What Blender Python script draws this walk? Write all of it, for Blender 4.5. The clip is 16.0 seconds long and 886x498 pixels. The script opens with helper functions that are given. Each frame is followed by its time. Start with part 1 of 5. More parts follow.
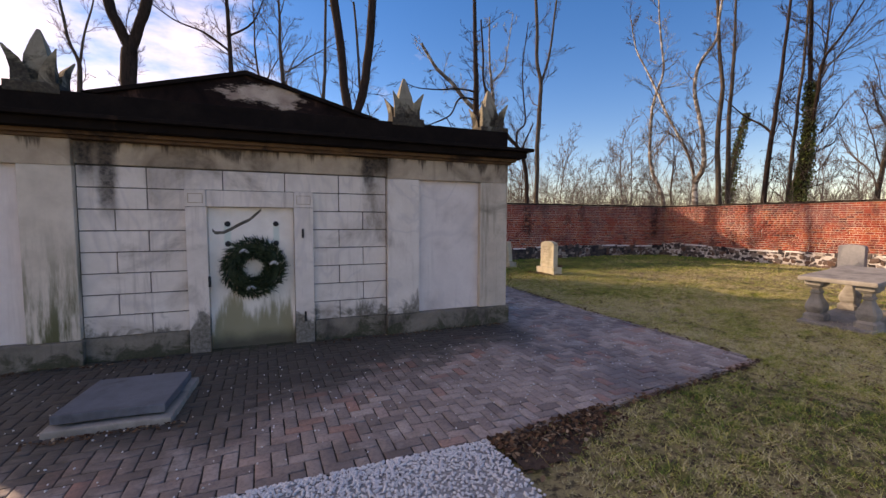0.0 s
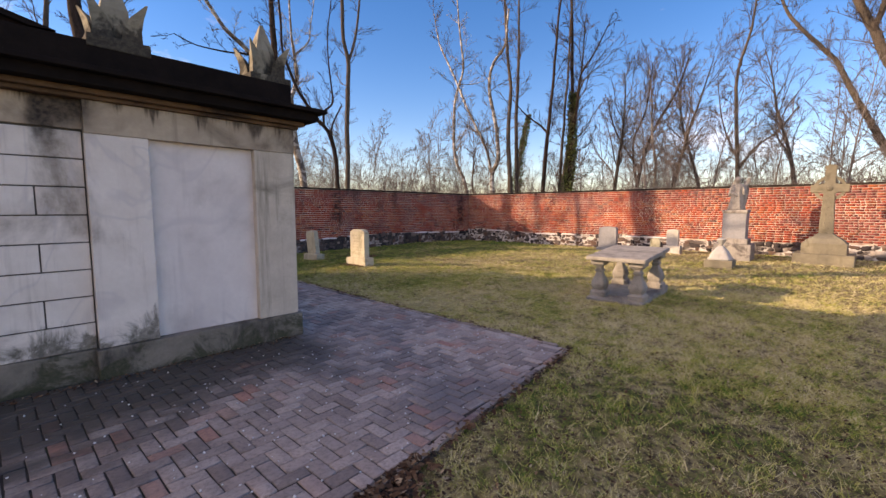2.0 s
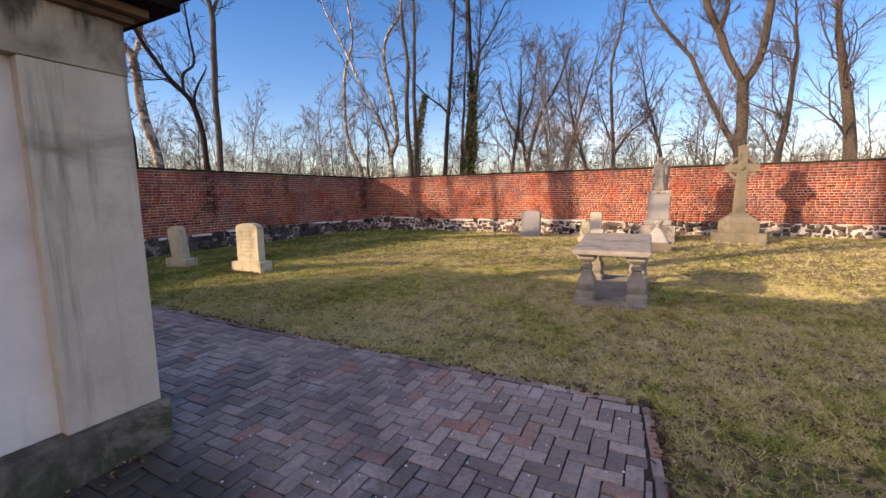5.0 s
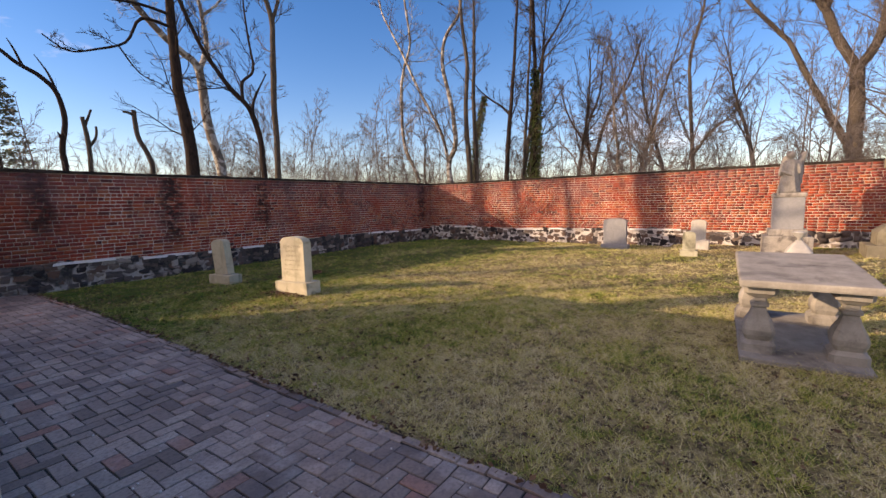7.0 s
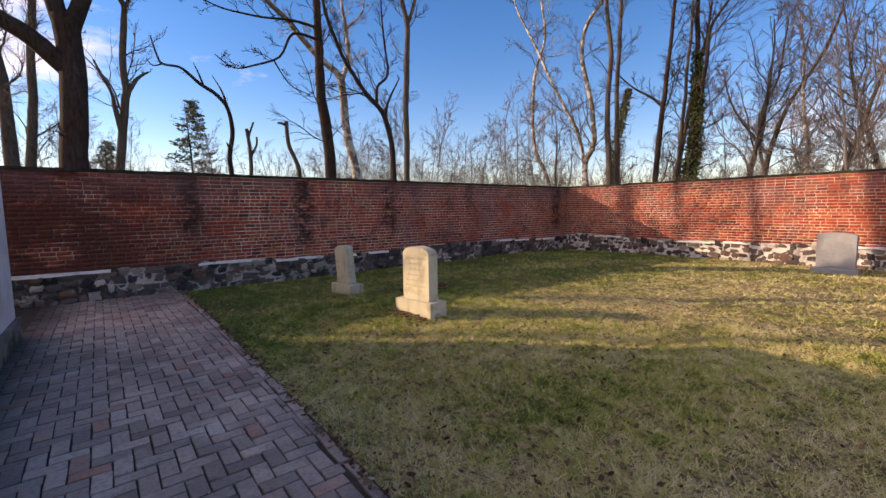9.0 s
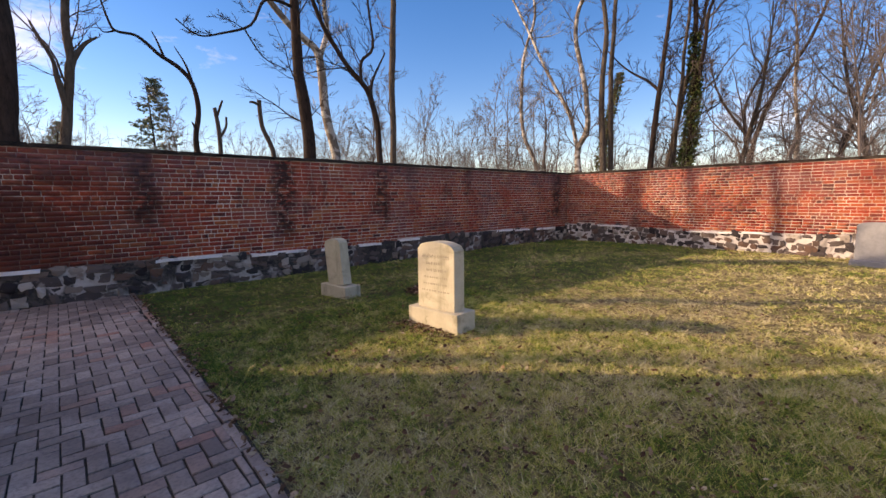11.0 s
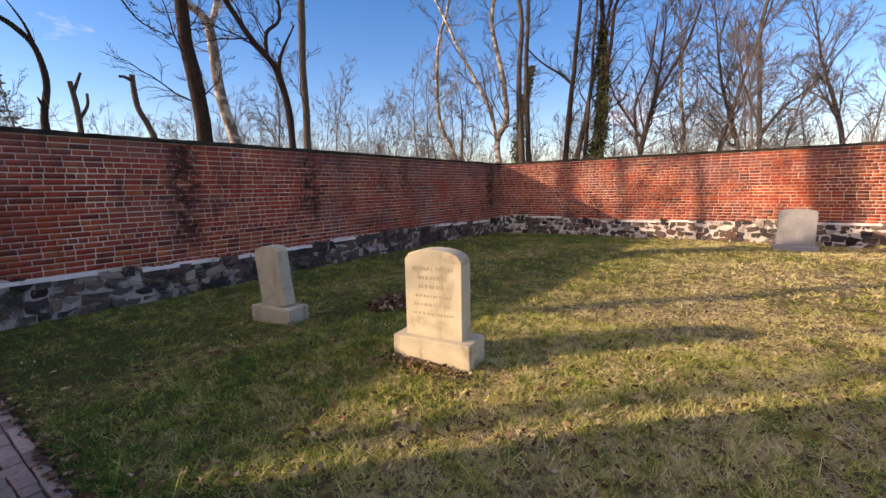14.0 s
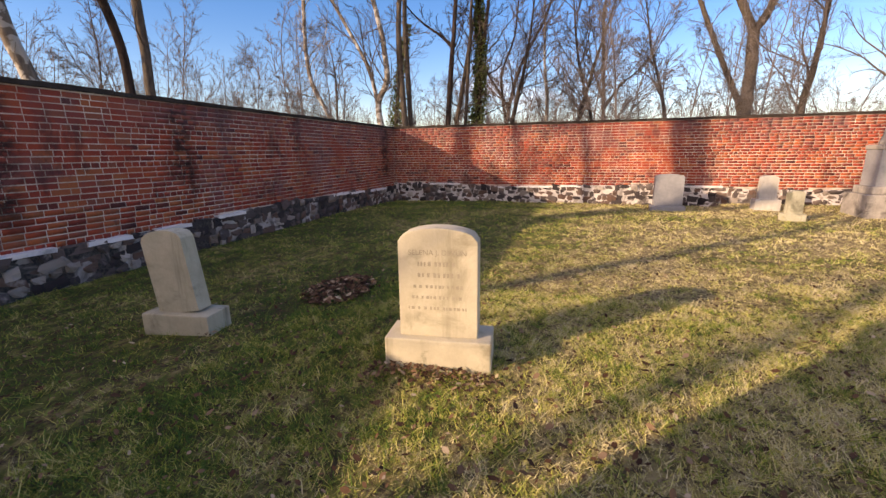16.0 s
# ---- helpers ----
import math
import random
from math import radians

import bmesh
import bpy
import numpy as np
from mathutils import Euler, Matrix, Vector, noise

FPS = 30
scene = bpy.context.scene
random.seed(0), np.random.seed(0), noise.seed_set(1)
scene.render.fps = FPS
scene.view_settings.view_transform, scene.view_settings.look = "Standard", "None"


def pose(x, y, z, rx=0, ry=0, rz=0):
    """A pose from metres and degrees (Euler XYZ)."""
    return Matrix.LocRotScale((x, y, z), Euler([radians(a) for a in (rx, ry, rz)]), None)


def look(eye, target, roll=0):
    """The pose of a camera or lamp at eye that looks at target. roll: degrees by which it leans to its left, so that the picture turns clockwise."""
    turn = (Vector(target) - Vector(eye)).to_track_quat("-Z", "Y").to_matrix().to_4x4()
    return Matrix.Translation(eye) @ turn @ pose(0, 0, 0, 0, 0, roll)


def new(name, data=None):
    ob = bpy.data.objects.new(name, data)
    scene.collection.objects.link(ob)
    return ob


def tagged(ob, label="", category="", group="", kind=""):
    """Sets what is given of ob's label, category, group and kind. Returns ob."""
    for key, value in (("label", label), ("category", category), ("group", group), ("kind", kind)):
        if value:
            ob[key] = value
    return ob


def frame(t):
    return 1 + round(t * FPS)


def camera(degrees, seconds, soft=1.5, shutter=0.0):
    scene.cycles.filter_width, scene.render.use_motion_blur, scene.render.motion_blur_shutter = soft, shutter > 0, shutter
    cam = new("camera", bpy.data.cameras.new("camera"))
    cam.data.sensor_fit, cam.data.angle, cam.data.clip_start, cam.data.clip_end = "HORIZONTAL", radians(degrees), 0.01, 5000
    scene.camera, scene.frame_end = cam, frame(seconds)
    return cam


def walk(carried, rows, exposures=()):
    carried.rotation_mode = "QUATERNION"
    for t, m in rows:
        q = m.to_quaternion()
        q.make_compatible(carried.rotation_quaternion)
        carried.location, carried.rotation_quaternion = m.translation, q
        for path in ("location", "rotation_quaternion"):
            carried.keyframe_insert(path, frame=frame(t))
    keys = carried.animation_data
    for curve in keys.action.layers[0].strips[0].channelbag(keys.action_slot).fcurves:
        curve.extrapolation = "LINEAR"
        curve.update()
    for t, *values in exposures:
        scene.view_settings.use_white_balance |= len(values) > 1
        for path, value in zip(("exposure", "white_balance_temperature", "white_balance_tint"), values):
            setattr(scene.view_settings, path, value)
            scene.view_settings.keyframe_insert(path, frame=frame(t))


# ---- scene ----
cam = camera(93.1, 16.0)
PATH = [
    (0, (-1.623, 1.29, 1.677), (-0.87, 3.137, 1.539), 0.2),
    (0.5, (-1.444, 1.403, 1.68), (-0.425, 3.117, 1.522), -0.1),
    (1, (-1.186, 1.617, 1.644), (0.035, 3.192, 1.47), -0.1),
    (1.5, (-0.907, 1.887, 1.624), (0.447, 3.347, 1.439), -0.1),
    (2, (-0.699, 2.231, 1.597), (0.751, 3.595, 1.409), 0.1),
    (2.5, (-0.521, 2.614, 1.58), (1.002, 3.896, 1.387), 0.3),
    (3, (-0.347, 3.023, 1.571), (1.239, 4.224, 1.366), 0.3),
    (3.5, (-0.237, 3.381, 1.548), (1.418, 4.482, 1.328), 0.2),
    (4, (-0.051, 3.698, 1.535), (1.665, 4.695, 1.288), -0.1),
    (4.2, (0.033, 3.825, 1.547), (1.772, 4.778, 1.286), -0.1),
    (6.3, (1.192, 4.991, 1.575), (2.947, 5.919, 1.324), -1.1),
    (6.5, (1.325, 5.129, 1.563), (3.051, 6.11, 1.324), -1.2),
    (7, (1.589, 5.386, 1.566), (3.21, 6.535, 1.347), -1.4),
    (7.5, (1.881, 5.666, 1.546), (3.371, 6.986, 1.348), -1.5),
    (8, (2.117, 5.96, 1.564), (3.477, 7.415, 1.377), -1.4),
    (8.5, (2.306, 6.271, 1.59), (3.567, 7.813, 1.405), -1.1),
    (8.7, (2.377, 6.408, 1.587), (3.609, 7.973, 1.403), -0.8),
    (10.8, (2.797, 7.828, 1.543), (4.107, 9.321, 1.311), -0.5),
    (11, (2.826, 7.951, 1.542), (4.141, 9.439, 1.301), -0.6),
    (11.5, (2.887, 8.183, 1.532), (4.227, 9.646, 1.28), -0.9),
    (12, (2.873, 8.343, 1.559), (4.248, 9.772, 1.297), -0.8),
    (12.5, (2.83, 8.506, 1.555), (4.247, 9.892, 1.289), -0.8),
    (13, (2.932, 8.735, 1.544), (4.401, 10.065, 1.272), -0.7),
    (13.5, (3.036, 9.008, 1.544), (4.568, 10.264, 1.267), -0.8),
    (14, (3.074, 9.336, 1.56), (4.678, 10.497, 1.276), -1.2),
    (14.5, (3.177, 9.661, 1.565), (4.856, 10.704, 1.262), -1.4),
    (15, (3.172, 9.987, 1.557), (4.921, 10.896, 1.218), -1.5),
    (15.5, (3.18, 10.288, 1.552), (4.987, 11.051, 1.166), -1.2),
    (16, (3.25, 10.541, 1.543), (5.105, 11.14, 1.096), -0.7),
]
walk(cam, [(t, look(eye, target, roll)) for t, eye, target, roll in PATH], exposures=[(0.0, 1.14, 9000, 35), (1.0, 1.33, 9000, 35), (3.0, 1.46, 9000, 35), (4.2, 1.44, 9000, 35), (6.3, 1.27, 9000, 35), (8.5, 1.30, 9000, 35), (11.0, 1.38, 9000, 35), (16.0, 1.40, 9000, 35)])

# ---- world, sun ----
SUN_DIR = Vector((-1.38, 1.30, 0.60)).normalized()
SUN_EL = math.asin(SUN_DIR.z)
SUN_AZ = math.atan2(SUN_DIR.x, SUN_DIR.y)
world = bpy.data.worlds.new("sky")
scene.world = world
world.use_nodes = True
wn, wl = world.node_tree.nodes, world.node_tree.links
bg = wn["Background"]
sky = wn.new("ShaderNodeTexSky")
sky.sky_type = "NISHITA"
sky.sun_disc = False
sky.sun_elevation = SUN_EL
sky.sun_rotation = SUN_AZ
sky.air_density, sky.dust_density, sky.ozone_density = 1.0, 0.08, 3.5
wtc = wn.new("ShaderNodeTexCoord")
wmap = wn.new("ShaderNodeMapping")
wmap.inputs["Scale"].default_value = (1.0, 1.0, 2.6)
wl.new(wtc.outputs["Generated"], wmap.inputs["Vector"])
wno = wn.new("ShaderNodeTexNoise")
wno.inputs["Scale"].default_value = 2.3
wno.inputs["Detail"].default_value = 7.0
wno.inputs["Roughness"].default_value = 0.6
wl.new(wmap.outputs["Vector"], wno.inputs["Vector"])
wdot = wn.new("ShaderNodeVectorMath")
wdot.operation = "DOT_PRODUCT"
wl.new(wtc.outputs["Generated"], wdot.inputs[0])
wdot.inputs[1].default_value = Vector((-0.80, -0.30, 0.50)).normalized()  # unseen cloud added in the west to brighten and neutralise the shade
wnear = wn.new("ShaderNodeMapRange")
wnear.inputs["From Min"].default_value, wnear.inputs["From Max"].default_value = 0.0, 0.60
wnear.inputs["To Min"].default_value, wnear.inputs["To Max"].default_value = 0.0, 0.155
wl.new(wdot.outputs["Value"], wnear.inputs["Value"])
wadd = wn.new("ShaderNodeMath")
wadd.operation = "ADD"
wlow = wn.new("ShaderNodeVectorMath")
wlow.operation = "DOT_PRODUCT"
wl.new(wtc.outputs["Generated"], wlow.inputs[0])
wlow.inputs[1].default_value = SUN_DIR  # a brighter bank of cloud round the sun
wbank = wn.new("ShaderNodeMapRange")
wbank.inputs["From Min"].default_value, wbank.inputs["From Max"].default_value = 0.66, 0.95
wbank.inputs["To Min"].default_value, wbank.inputs["To Max"].default_value = 0.0, 0.30
wl.new(wlow.outputs["Value"], wbank.inputs["Value"])
wboth = wn.new("ShaderNodeMath")
wboth.operation = "ADD"
wl.new(wno.outputs["Fac"], wboth.inputs[0])
wl.new(wbank.outputs["Result"], wboth.inputs[1])
wl.new(wboth.outputs[0], wadd.inputs[0])
wl.new(wnear.outputs["Result"], wadd.inputs[1])
wramp = wn.new("ShaderNodeMapRange")
wramp.inputs["From Min"].default_value, wramp.inputs["From Max"].default_value = 0.62, 0.86
wramp.inputs["To Min"].default_value, wramp.inputs["To Max"].default_value = 0.0, 0.85
wl.new(wadd.outputs[0], wramp.inputs["Value"])
wmix = wn.new("ShaderNodeMix")
wmix.data_type = "RGBA"
wl.new(wramp.outputs["Result"], wmix.inputs["Factor"])
whsv = wn.new("ShaderNodeHueSaturation")
whsv.inputs["Saturation"].default_value = 1.32
whsv.inputs["Hue"].default_value = 0.508
whsv.inputs["Value"].default_value = 0.70
wl.new(sky.outputs["Color"], whsv.inputs["Color"])
wl.new(whsv.outputs["Color"], wmix.inputs["A"])
wmix.inputs["B"].default_value = (5.2, 5.2, 5.3, 1)
wl.new(wmix.outputs["Result"], bg.inputs["Color"])
bg.inputs["Strength"].default_value = 0.15

sun_data = bpy.data.lights.new("sun", "SUN")
sun_data.energy = 2.4
sun_data.angle = radians(0.55)
sun_data.color = (1.0, 0.945, 0.74)
sun = new("sun", sun_data)
sun.matrix_world = look((0, 0, 30), Vector((0, 0, 30)) - SUN_DIR)


# ---- material helpers ----
def material(name, rough=0.85, spec=0.3):
    m = bpy.data.materials.new(name)
    m.use_nodes = True
    b = m.node_tree.nodes["Principled BSDF"]
    b.inputs["Roughness"].default_value = rough
    b.inputs["Specular IOR Level"].default_value = spec
    return m, m.node_tree, b


def place(nt, scale=(1, 1, 1), local=False):
    mp = nt.nodes.new("ShaderNodeMapping")
    mp.inputs["Scale"].default_value = scale
    if local:
        nt.links.new(nt.nodes.new("ShaderNodeTexCoord").outputs["Object"], mp.inputs["Vector"])
    else:
        nt.links.new(nt.nodes.new("ShaderNodeNewGeometry").outputs["Position"], mp.inputs["Vector"])
    return mp.outputs["Vector"]


def grain(nt, vec, scale, detail=5.0, rough=0.6, warp=0.0):
    n = nt.nodes.new("ShaderNodeTexNoise")
    n.inputs["Scale"].default_value = scale
    n.inputs["Detail"].default_value = detail
    n.inputs["Roughness"].default_value = rough
    n.inputs["Distortion"].default_value = warp
    nt.links.new(vec, n.inputs["Vector"])
    return n.outputs["Fac"]


def span(nt, value, a, b, c=0.0, d=1.0):
    n = nt.nodes.new("ShaderNodeMapRange")
    n.interpolation_type = "SMOOTHSTEP"
    nt.links.new(value, n.inputs["Value"])
    for key, v in (("From Min", a), ("From Max", b), ("To Min", c), ("To Max", d)):
        n.inputs[key].default_value = v
    return n.outputs["Result"]


def maths(nt, op, a, b):
    n = nt.nodes.new("ShaderNodeMath")
    n.operation = op
    for i, v in enumerate((a, b)):
        if isinstance(v, (int, float)):
            n.inputs[i].default_value = v
        else:
            nt.links.new(v, n.inputs[i])
    return n.outputs[0]


def ramp(nt, value, stops):
    n = nt.nodes.new("ShaderNodeValToRGB")
    el = n.color_ramp.elements
    while len(el) < len(stops):
        el.new(0.5)
    for e, (p, c) in zip(el, stops):
        e.position, e.color = p, (*c, 1)
    nt.links.new(value, n.inputs["Fac"])
    return n.outputs["Color"]


def mix(nt, fac, a, b, how="MIX"):
    n = nt.nodes.new("ShaderNodeMix")
    n.data_type = "RGBA"
    n.blend_type = how
    for key, v in (("Factor", fac), ("A", a), ("B", b)):
        if isinstance(v, tuple):
            n.inputs[key].default_value = (*v, 1)
        elif isinstance(v, (int, float)):
            n.inputs[key].default_value = v
        else:
            nt.links.new(v, n.inputs[key])
    return n.outputs["Result"]


def finish(nt, b, colour, height=None, strength=0.3, distance=0.01, rough=None):
    nt.links.new(colour, b.inputs["Base Color"])
    if height is not None:
        n = nt.nodes.new("ShaderNodeBump")
        n.inputs["Strength"].default_value = strength
        n.inputs["Distance"].default_value = distance
        nt.links.new(height, n.inputs["Height"])
        nt.links.new(n.outputs["Normal"], b.inputs["Normal"])
    if rough is not None:
        nt.links.new(rough, b.inputs["Roughness"])


def chance(nt):
    """A random number for each single piece, and for each island of a joined mesh."""
    a = nt.nodes.new("ShaderNodeObjectInfo").outputs["Random"]
    c = nt.nodes.new("ShaderNodeNewGeometry").outputs["Random Per Island"]
    return maths(nt, "FRACT", maths(nt, "ADD", a, c), 0.0)


def height_of(nt):
    s = nt.nodes.new("ShaderNodeSeparateXYZ")
    nt.links.new(place(nt), s.inputs[0])
    return s.outputs


def stone(name, light, dark, stain, scale=6.0, rough=0.85, stain_at=(0.52, 0.72), bump=0.25, vein=None, streak=0.0, spec=0.25, runs=(), grime=None, drips_shade=None):
    m, nt, b = material(name, rough, spec)
    v = place(nt)
    fine = grain(nt, v, scale * 9, 4)
    broad = grain(nt, v, scale * 0.35, 6, 0.62, 0.6)
    c = ramp(nt, grain(nt, v, scale, 6, 0.65), [(0.25, dark), (0.75, light)])
    c = mix(nt, span(nt, broad, *stain_at), c, stain)
    if vein:
        w = grain(nt, place(nt, (1.0, 1.0, 0.45)), scale * 0.35, 3, 0.5, 2.2)
        near = maths(nt, "ABSOLUTE", maths(nt, "SUBTRACT", w, 0.5), 0.0)
        c = mix(nt, span(nt, near, 0.0, 0.035, 0.4, 0.0), c, vein)
    if streak:
        s = grain(nt, place(nt, (5.0, 5.0, 0.35)), 1.6, 6, 0.65)
        c = mix(nt, span(nt, s, 0.52, 0.75, 0.0, streak), c, stain)
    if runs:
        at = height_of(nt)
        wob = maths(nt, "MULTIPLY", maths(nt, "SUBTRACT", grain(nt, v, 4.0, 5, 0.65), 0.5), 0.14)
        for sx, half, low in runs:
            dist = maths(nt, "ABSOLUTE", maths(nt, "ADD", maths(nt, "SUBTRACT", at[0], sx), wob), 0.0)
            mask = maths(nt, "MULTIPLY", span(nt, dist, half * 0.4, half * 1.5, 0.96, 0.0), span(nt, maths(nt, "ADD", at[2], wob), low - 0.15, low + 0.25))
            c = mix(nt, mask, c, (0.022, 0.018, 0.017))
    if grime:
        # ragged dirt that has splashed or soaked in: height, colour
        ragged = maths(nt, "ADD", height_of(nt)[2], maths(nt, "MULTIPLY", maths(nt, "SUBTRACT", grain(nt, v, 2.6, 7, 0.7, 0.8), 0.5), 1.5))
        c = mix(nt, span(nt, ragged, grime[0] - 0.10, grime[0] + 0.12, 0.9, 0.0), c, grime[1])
    if drips_shade:
        # soot runs plus the cornice's shadow painted in: height of the gutter, longest run
        n = grain(nt, place(nt, (3.2, 3.2, 0.25)), 1.3, 7, 0.7, 0.4)
        low = maths(nt, "DIVIDE", maths(nt, "SUBTRACT", drips_shade[0], height_of(nt)[2]), drips_shade[1])
        c = mix(nt, span(nt, maths(nt, "SUBTRACT", n, maths(nt, "MULTIPLY", low, 0.30)), 0.40, 0.54, 0.0, 0.9), c, (0.035, 0.025, 0.02))
    c = mix(nt, span(nt, fine, 0.3, 0.7, 0.0, 0.25), c, dark)
    finish(nt, b, c, maths(nt, "ADD", fine, broad), bump, 0.008)
    return m


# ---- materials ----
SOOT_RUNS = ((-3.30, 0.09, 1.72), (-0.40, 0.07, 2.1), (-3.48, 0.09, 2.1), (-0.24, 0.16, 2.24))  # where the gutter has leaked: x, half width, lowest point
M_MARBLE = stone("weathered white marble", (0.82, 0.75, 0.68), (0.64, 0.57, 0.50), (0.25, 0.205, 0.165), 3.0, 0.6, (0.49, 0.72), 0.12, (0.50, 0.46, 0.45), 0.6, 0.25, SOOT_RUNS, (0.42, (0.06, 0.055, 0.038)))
M_PANEL = stone("pale marble panel", (0.80, 0.73, 0.68), (0.64, 0.57, 0.53), (0.42, 0.37, 0.34), 2.4, 0.6, (0.50, 0.74), 0.12, (0.54, 0.49, 0.48), 0.4)
M_PIER = stone("grey-beige stone pier", (0.66, 0.57, 0.46), (0.46, 0.39, 0.31), (0.20, 0.17, 0.125), 4.0, 0.8, (0.52, 0.74), 0.15, None, 0.85)
M_FRIEZE = stone("brown-stained frieze stone", (0.58, 0.48, 0.36), (0.36, 0.28, 0.21), (0.15, 0.11, 0.08), 3.0, 0.85, (0.48, 0.70), 0.2, None, 0.6, 0.25, SOOT_RUNS, None, (2.54, 0.28))
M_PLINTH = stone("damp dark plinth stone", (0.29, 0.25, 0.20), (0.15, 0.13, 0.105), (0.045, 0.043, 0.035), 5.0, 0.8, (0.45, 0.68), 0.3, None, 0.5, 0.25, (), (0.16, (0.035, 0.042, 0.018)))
M_JOINT = stone("dark open joint", (0.15, 0.13, 0.11), (0.08, 0.068, 0.057), (0.03, 0.027, 0.024), 6.0, 0.95)
M_SOOT = stone("blackened cornice stone", (0.020, 0.014, 0.012), (0.006, 0.005, 0.005), (0.10, 0.058, 0.040), 4.0, 0.95, (0.60, 0.78), 0.5, None, 0.0, 0.1)
M_SOFFIT = stone("rust-brown soffit stone", (0.22, 0.13, 0.07), (0.10, 0.06, 0.04), (0.03, 0.022, 0.02), 5.0, 0.9, (0.48, 0.66), 0.4, None, 0.0, 0.1)


def make_gable():
    m, nt, b = material("sooty gable stone with a bare pale patch", 0.95, 0.1)
    v = place(nt)
    n = grain(nt, v, 2.2, 7, 0.68, 0.8)
    c = ramp(nt, n, [(0.35, (0.007, 0.005, 0.005)), (0.56, (0.022, 0.013, 0.012)), (0.68, (0.10, 0.055, 0.045)), (0.8, (0.22, 0.14, 0.11))])
    at = height_of(nt)
    dx = maths(nt, "DIVIDE", maths(nt, "SUBTRACT", at[0], -1.66), 0.48)
    dz = maths(nt, "DIVIDE", maths(nt, "SUBTRACT", at[2], 3.17), 0.14)
    d = maths(nt, "ADD", maths(nt, "MULTIPLY", dx, dx), maths(nt, "MULTIPLY", dz, dz))
    d = maths(nt, "ADD", d, maths(nt, "MULTIPLY", maths(nt, "SUBTRACT", grain(nt, place(nt, (1.0, 1.0, 3.0)), 3.0, 7, 0.7), 0.5), 5.0))
    c = mix(nt, span(nt, d, 0.45, 1.0, 0.95, 0.0), c, ramp(nt, grain(nt, v, 5, 5), [(0.3, (0.30, 0.22, 0.185)), (0.7, (0.58, 0.49, 0.41))]))
    finish(nt, b, c, n, 0.4, 0.01)
    return m


M_GABLE = make_gable()
M_FINIAL = stone("lichened limestone", (0.34, 0.31, 0.23), (0.20, 0.18, 0.135), (0.022, 0.02, 0.02), 4.0, 0.9, (0.50, 0.66), 0.35, None, 0.4, 0.1, (), (3.22, (0.016, 0.014, 0.014)))
M_GRAVE = stone("cream marble headstone", (0.64, 0.58, 0.43), (0.47, 0.42, 0.30), (0.28, 0.25, 0.17), 7.0, 0.75, (0.50, 0.72), 0.2, None, 0.75, 0.25, (), (0.0, (0.16, 0.15, 0.09)))
M_LETTER = stone("worn cut lettering", (0.42, 0.37, 0.28), (0.31, 0.27, 0.20), (0.50, 0.45, 0.34), 30.0, 0.9, (0.56, 0.80), 0.1)
M_GRAVE_GREY = stone("streaked grey marble headstone", (0.55, 0.52, 0.39), (0.38, 0.36, 0.26), (0.15, 0.145, 0.10), 6.0, 0.8, (0.49, 0.70), 0.25, None, 0.9)
M_GRANITE = stone("grey granite", (0.32, 0.32, 0.325), (0.23, 0.235, 0.24), (0.18, 0.19, 0.205), 14.0, 0.6, (0.60, 0.85), 0.08)
M_WHITE = stone("white marble", (0.60, 0.57, 0.51), (0.42, 0.40, 0.35), (0.30, 0.27, 0.22), 8.0, 0.7, (0.56, 0.76), 0.15, None, 0.4)
M_SAND = stone("buff sandstone", (0.27, 0.24, 0.17), (0.18, 0.16, 0.115), (0.13, 0.115, 0.075), 7.0, 0.9, (0.52, 0.72), 0.3, None, 0.5)
M_STATUE = stone("grey weathered statue stone", (0.44, 0.41, 0.36), (0.22, 0.20, 0.18), (0.085, 0.075, 0.07), 7.0, 0.9, (0.50, 0.66), 0.35, None, 0.5)
M_TABLE = stone("grey sandstone table tomb", (0.40, 0.37, 0.32), (0.23, 0.21, 0.18), (0.11, 0.10, 0.09), 6.0, 0.85, (0.50, 0.72), 0.3, None, 0.3)
M_SLATE = stone("blue-grey slate slab", (0.17, 0.19, 0.22), (0.10, 0.115, 0.135), (0.05, 0.053, 0.06), 5.0, 0.5, (0.50, 0.72), 0.2)
M_CAP = stone("black weathered coping", (0.075, 0.06, 0.05), (0.028, 0.023, 0.02), (0.010, 0.009, 0.009), 6.0, 0.95, (0.5, 0.7), 0.5, None, 0.0, 0.1)
M_LEDGE = stone("white mortar ledge", (0.84, 0.82, 0.80), (0.66, 0.64, 0.62), (0.24, 0.23, 0.22), 5.0, 0.9, (0.58, 0.74), 0.4)
M_IRON = stone("dark iron", (0.03, 0.035, 0.04), (0.015, 0.015, 0.018), (0.06, 0.03, 0.018), 20.0, 0.55, (0.55, 0.75), 0.3)
M_GRIT = stone("grey grit under the gravel", (0.46, 0.45, 0.43), (0.24, 0.23, 0.22), (0.14, 0.13, 0.12), 40.0, 0.9)
M_PEBBLE = stone("white gravel", (0.84, 0.83, 0.81), (0.52, 0.51, 0.50), (0.34, 0.33, 0.32), 30.0, 0.8, (0.6, 0.8), 0.2)


